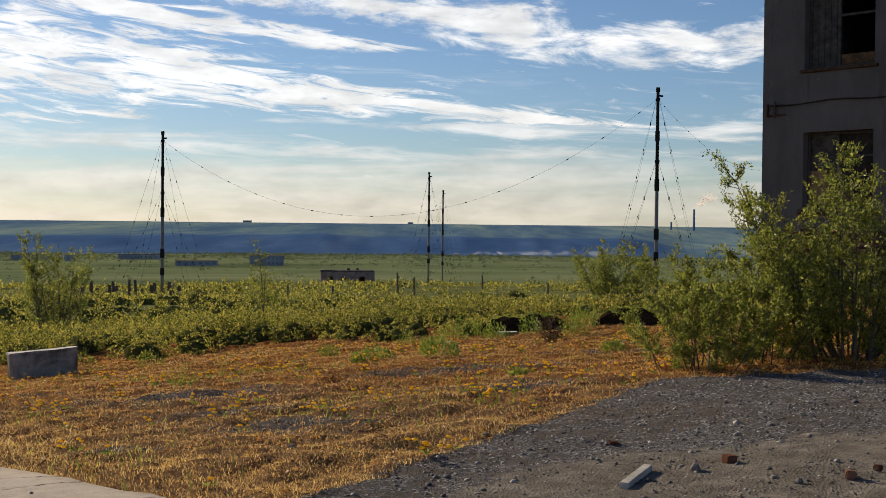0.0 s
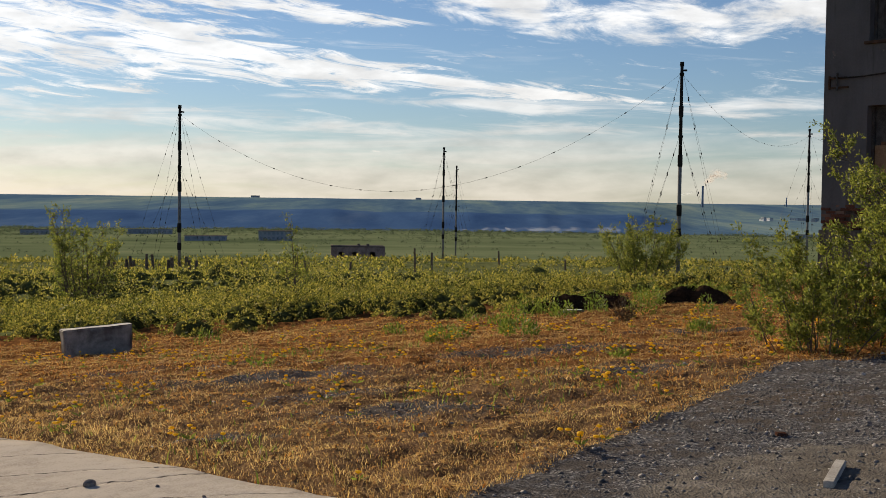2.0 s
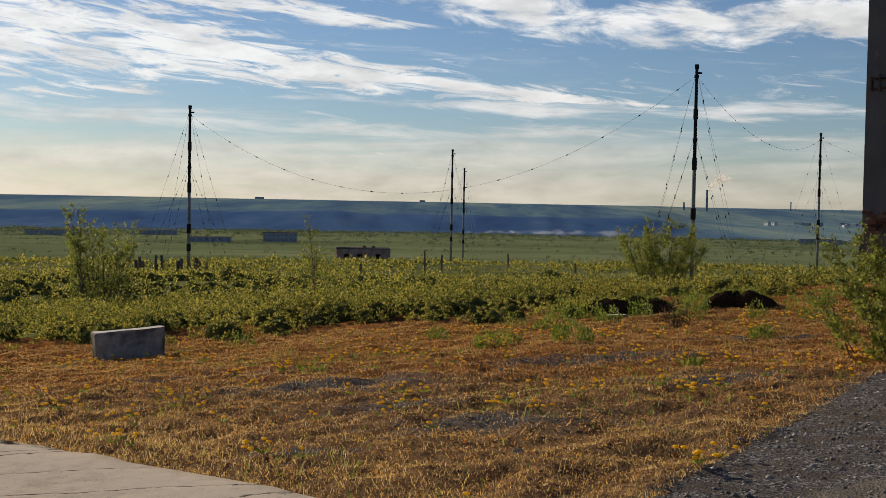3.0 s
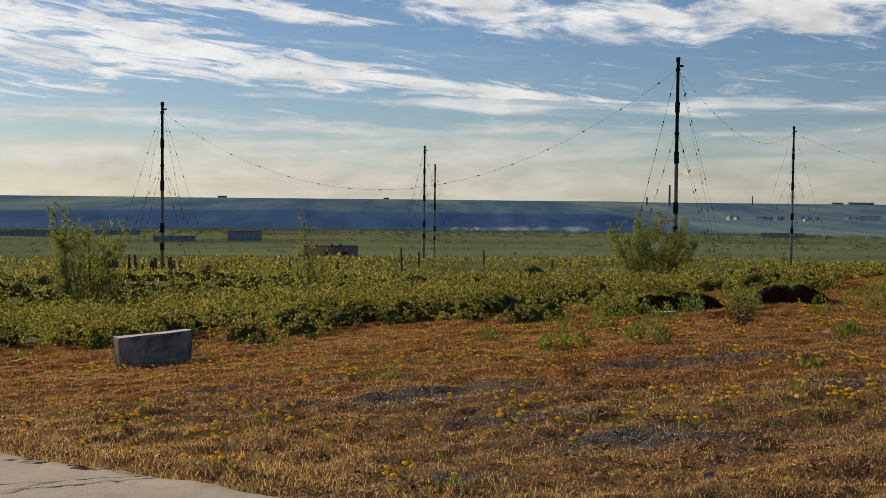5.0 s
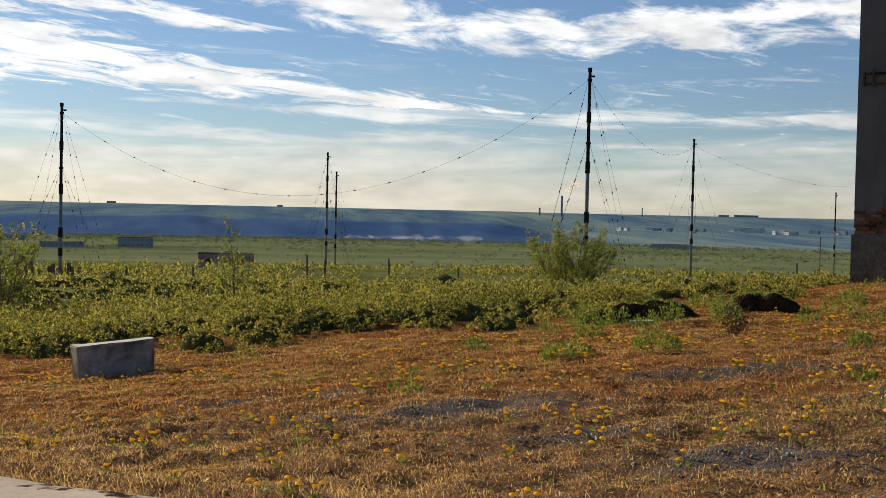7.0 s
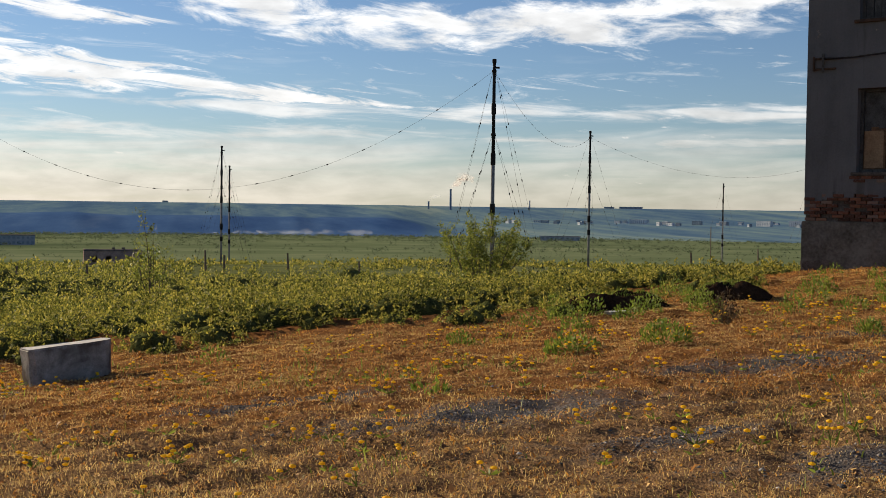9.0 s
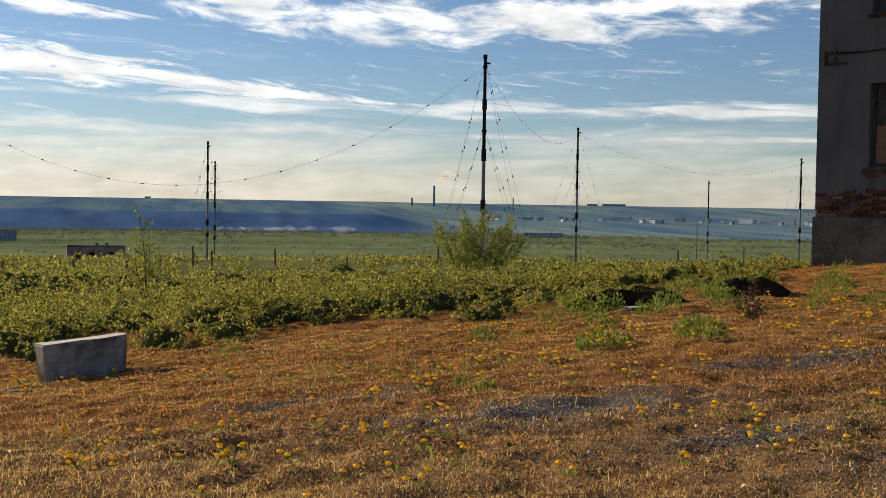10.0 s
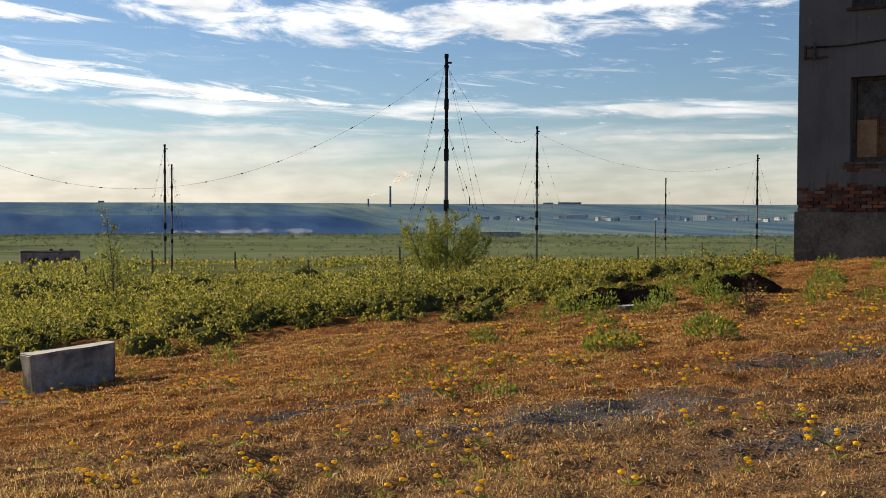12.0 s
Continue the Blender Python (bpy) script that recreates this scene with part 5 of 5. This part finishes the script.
FLOWERS = [(-4.84, 14.2, 5), (-4.23, 13.2, 5), (-0.95, 13.5, 6), (-2.99, 12.4, 3), (0.87, 11.6, 4), (-0.3, 13.3, 6), (-0.6, 12.6, 5), (0.4, 12.4, 5), (-1.9, 11.6, 4), (-2.2, 12.9, 3)]
plant_dandelions()


def pebbles():
    """Loose grit and small stones over the gravel and the bare patches."""
    def keep(x, y):
        g = np.clip(gravel_side(x, y) * 1.5 + 0.4, 0, 1) * (y < 13.6) * (0.45 + 0.55 * step(y - 0.1 * x, 8.0, 9.6))
        return np.clip(g + 0.55 * bareness(x, y) * (slab_side(x, y) > 0), 0, 1) * in_view(x, y) * (0.25 + 0.75 * fbm(x * 1.1, y * 1.1, 111, 3))
    x, y = scatter(120000, -7, 8, 6.2, 17.5, keep)
    n = len(x)
    size = rng.gamma(2.0, 0.0032, n) + 0.003
    corner = np.array([[1, 0, 0], [-0.5, 0.85, 0], [-0.5, -0.85, 0], [0.1, 0.1, 0.9], [0.6, 0.7, 0.35], [-0.9, 0.0, 0.35], [0.4, -0.8, 0.4]])
    tri = np.array([[0, 4, 6], [4, 3, 6], [1, 5, 4], [5, 3, 4], [2, 6, 5], [6, 3, 5], [0, 1, 4], [1, 2, 5], [2, 0, 6]])
    a = rng.uniform(0, 2 * np.pi, n)
    c = corner[None] * size[:, None, None] * rng.uniform(0.6, 1.4, (n, 7, 1)) * np.array([1, 1, 0.8])
    px, py = c[..., 0] * np.cos(a)[:, None] - c[..., 1] * np.sin(a)[:, None], c[..., 0] * np.sin(a)[:, None] + c[..., 1] * np.cos(a)[:, None]
    v = np.stack([x[:, None] + px, y[:, None] + py, rough_land(x, y)[:, None] + c[..., 2] - 0.002], -1).reshape(-1, 3)
    f = (tri[None] + 7 * np.arange(n)[:, None, None]).reshape(-1, 3)
    tagged(new("gravel", array_mesh("gravel", v, f, [M["grit"]])), "loose dark grey gravel and grit", "gravel", kind="stuff")


def grit_material():
    m = bpy.data.materials.new("gravel_stones")
    m.use_nodes = True
    n = Nodes(m.node_tree)
    r = n.add("ShaderNodeNewGeometry").outputs["Random Per Island"]
    c = n.ramp(r, (0.0, (0.035, 0.035, 0.038)), (0.5, (0.10, 0.098, 0.098)), (0.85, (0.20, 0.19, 0.185)), (1.0, (0.48, 0.45, 0.42)))
    b = n.add("ShaderNodeBsdfPrincipled", {"Base Color": c, "Roughness": 0.9})
    n.add("ShaderNodeOutputMaterial", {0: b.outputs[0]})
    return m


M["grit"] = grit_material()
pebbles()


def surface(x, y):
    """Top of the apron or the ground."""
    if float(slab_side(x, y)) < -0.1 and (x + 0.9) * -0.717 + (y - 7.43) * 0.697 > -1.45:
        return float(land(x, y)) - 0.012
    return height(x, y)


def stone(x, y, radius, seed, mat, label, turn=0.0):
    ob = part("stone", lump(radius, 0.55, seed), mat)
    ob.matrix_world = pose(x, y, surface(x, y) - 0.006, 0, 0, turn)
    return tagged(ob, label, "stone", "loose stones")


for k, (x, y, s, label) in enumerate(((-3.23, 9.72, 0.045, "dark stone lying on the concrete apron"), (-3.56, 9.15, 0.055, "dark angular stone lying on the concrete apron"),
                                      (1.75, 8.38, 0.052, "grey stone lying on the pale dirt"), (0.67, 9.5, 0.022, "small pale stone lying on the gravel"), (2.27, 7.72, 0.035, "small grey stone on the pale dirt"),
                                      (-1.26, 10.19, 0.05, "pale flat stone in the turf"), (2.95, 8.0, 0.03, "small stone on the pale dirt"), (-3.05, 9.0, 0.022, "small stone lying on the concrete apron"), (-2.65, 8.6, 0.018, "small stone lying on the concrete apron"))):
    stone(x, y, (s * 0.85, s * 0.7, s * 0.65), k + 3, M["stone"], label, 40 * k)


def brick_piece(x, y, size, turn, label):
    bm = box((-size[0] / 2, -size[1] / 2, 0), (size[0] / 2, size[1] / 2, size[2]), 0.008)
    for v in bm.verts:
        v.co += Vector((noise.noise(v.co * 20 + Vector((x, 0, 0))), noise.noise(v.co * 20 + Vector((0, y, 0))), 0)) * 0.012
    ob = part("brick_fragment", bm, M["brick"])
    ob.matrix_world = pose(x, y, height(x, y) - 0.006, 3, 4, turn)
    return tagged(ob, label, "brick", "broken bricks")


brick_piece(2.03, 8.58, (0.085, 0.075, 0.06), 30, "broken orange-red brick lying on the pale dirt")
brick_piece(2.62, 7.78, (0.085, 0.07, 0.055), 75, "broken brown brick lying on the pale dirt")
brick_piece(1.35, 9.55, (0.08, 0.06, 0.03), 10, "flat brick shard on the gravel")
brick_piece(2.86, 7.95, (0.06, 0.05, 0.04), 130, "broken brick lying on the pale dirt")


def timber(x, y, size, turn, label, mat, tilt=0.0):
    ob = part("timber_offcut", box((-size[0] / 2, -size[1] / 2, 0), (size[0] / 2, size[1] / 2, size[2]), 0.005), mat)
    ob.matrix_world = pose(x, y, surface(x, y) - 0.004, 0, tilt, turn)
    return tagged(ob, label, "timber")


timber(1.31, 8.18, (0.62, 0.065, 0.045), 66, "grey weathered length of squared timber on the ground", M["greywood"], -1.0)
timber(-7.95, 20.9, (0.34, 0.16, 0.03), 15, "flat pale board scrap lying beside the concrete block", M["stone"])
timber(1.28, 24.2, (0.42, 0.2, 0.05), 20, "pale concrete scrap lying below the earth mound", M["block"])

# ---- smoke over the valley ----


def smoke_material(name, tone, cover):
    m = bpy.data.materials.new(name)
    m.use_nodes = True
    n = Nodes(m.node_tree)
    pos = n.add("ShaderNodeTexCoord").outputs["Object"]
    f = n.math("MULTIPLY", n.smooth(n.noise(0.02, pos, 5.0, 0.6), 0.38, 0.70), cover)
    thin = n.add("ShaderNodeBsdfTranslucent", {"Color": (*tone, 1.0)}).outputs[0]
    clear = n.add("ShaderNodeBsdfTransparent").outputs[0]
    both = n.add("ShaderNodeMixShader", {0: f, 1: clear, 2: thin}).outputs[0]
    n.add("ShaderNodeOutputMaterial", {0: both})
    return m


def smoke(name, az0, az1, r, z0, z1, size0, size1, count, mat, label, seed):
    """A drift of soft lumps, thin and see-through."""
    local = random.Random(seed)
    x0, y0 = away(az0, r)
    verts = bmesh.new()
    for k in range(count):
        s = k / max(count - 1, 1)
        az, z, size = az0 + (az1 - az0) * s, z0 + (z1 - z0) * s ** 0.7, size0 + (size1 - size0) * s
        x, y = away(az + local.uniform(-0.1, 0.1), r + local.uniform(-30, 30))
        m = Matrix.LocRotScale((x - x0, y - y0, z - z0 + local.uniform(-0.3, 0.3) * size), Euler((0, 0, -radians(az))), (size * local.uniform(1.2, 2.2), size, size * local.uniform(0.5, 0.9)))
        bmesh.ops.create_icosphere(verts, subdivisions=2, radius=1.0, matrix=m)
    for v in verts.verts:
        v.co += Vector((noise.noise(v.co * 0.05), 0, noise.noise(v.co * 0.06 + Vector((5, 0, 0))))) * size1 * 0.5
    ob = part(name, verts, mat, None, "", True)
    ob.location = (x0, y0, z0)
    return tagged(ob, label, "smoke", kind="stuff")


M["smoke"] = smoke_material("white_smoke", (0.85, 0.88, 0.92), 0.08)
M["fume"] = smoke_material("brown_fume", (0.85, 0.70, 0.62), 0.12)
smoke("smoke", 0.4, 7.6, 2330, -56, -50, 3, 8, 28, M["smoke"], "low drift of white smoke along the valley foot", 3)
smoke("chimney_smoke", 11.62, 12.3, 4370, 66, 105, 5, 18, 9, M["fume"], "thin brown smoke drifting off a chimney", 5)
smoke("chimney_smoke", 10.58, 10.9, 4370, 20, 36, 4, 10, 5, M["smoke"], "white puff of steam off a short chimney", 6)

# ---- pieces of the walls ----


def lay_bricks():
    """The courses that show where the plaster has come away, under the lower windows too."""
    local = random.Random(5)
    meshes = []
    for k in range(4):
        bm = box((-0.122, -0.10, -0.0315), (0.122, 0.02, 0.0315), 0.006)
        for v in bm.verts:
            v.co += Vector((noise.noise(v.co * 25 + Vector((k, 0, 0))), noise.noise(v.co * 25 + Vector((0, k, 0))), noise.noise(v.co * 25))) * 0.006
        me = bpy.data.meshes.new("brick")
        bm.to_mesh(me)
        bm.free()
        me.materials.append(M["brick"])
        meshes.append(me)
    for row in range(8):
        z = PLINTH + 0.045 + 0.0765 * row
        for k in range(23):
            x = 0.13 + 0.258 * k + (0.129 if row % 2 else 0)
            if x > 5.9 or local.random() < 0.06:
                continue
            ob = new("brick", local.choice(meshes))
            ob.parent = house
            ob.location = (x, 0.075 + local.uniform(-0.012, 0.02) + (0.03 if row in (0, 7) else 0), z)
            ob.rotation_euler = (0, radians(local.uniform(-1, 1)), radians(local.uniform(-2, 2)))
    for a in (1.16, 5.2):
        for row in range(2):
            for k in range(8):
                if local.random() < 0.12:
                    continue
                ob = new("brick", local.choice(meshes))
                ob.parent = house
                ob.location = (a - 0.02 + 0.255 * k + 0.1 * row, 0.075 - local.uniform(0, 0.012), 2.0 - 0.115 - 0.0765 * row)


lay_bricks()
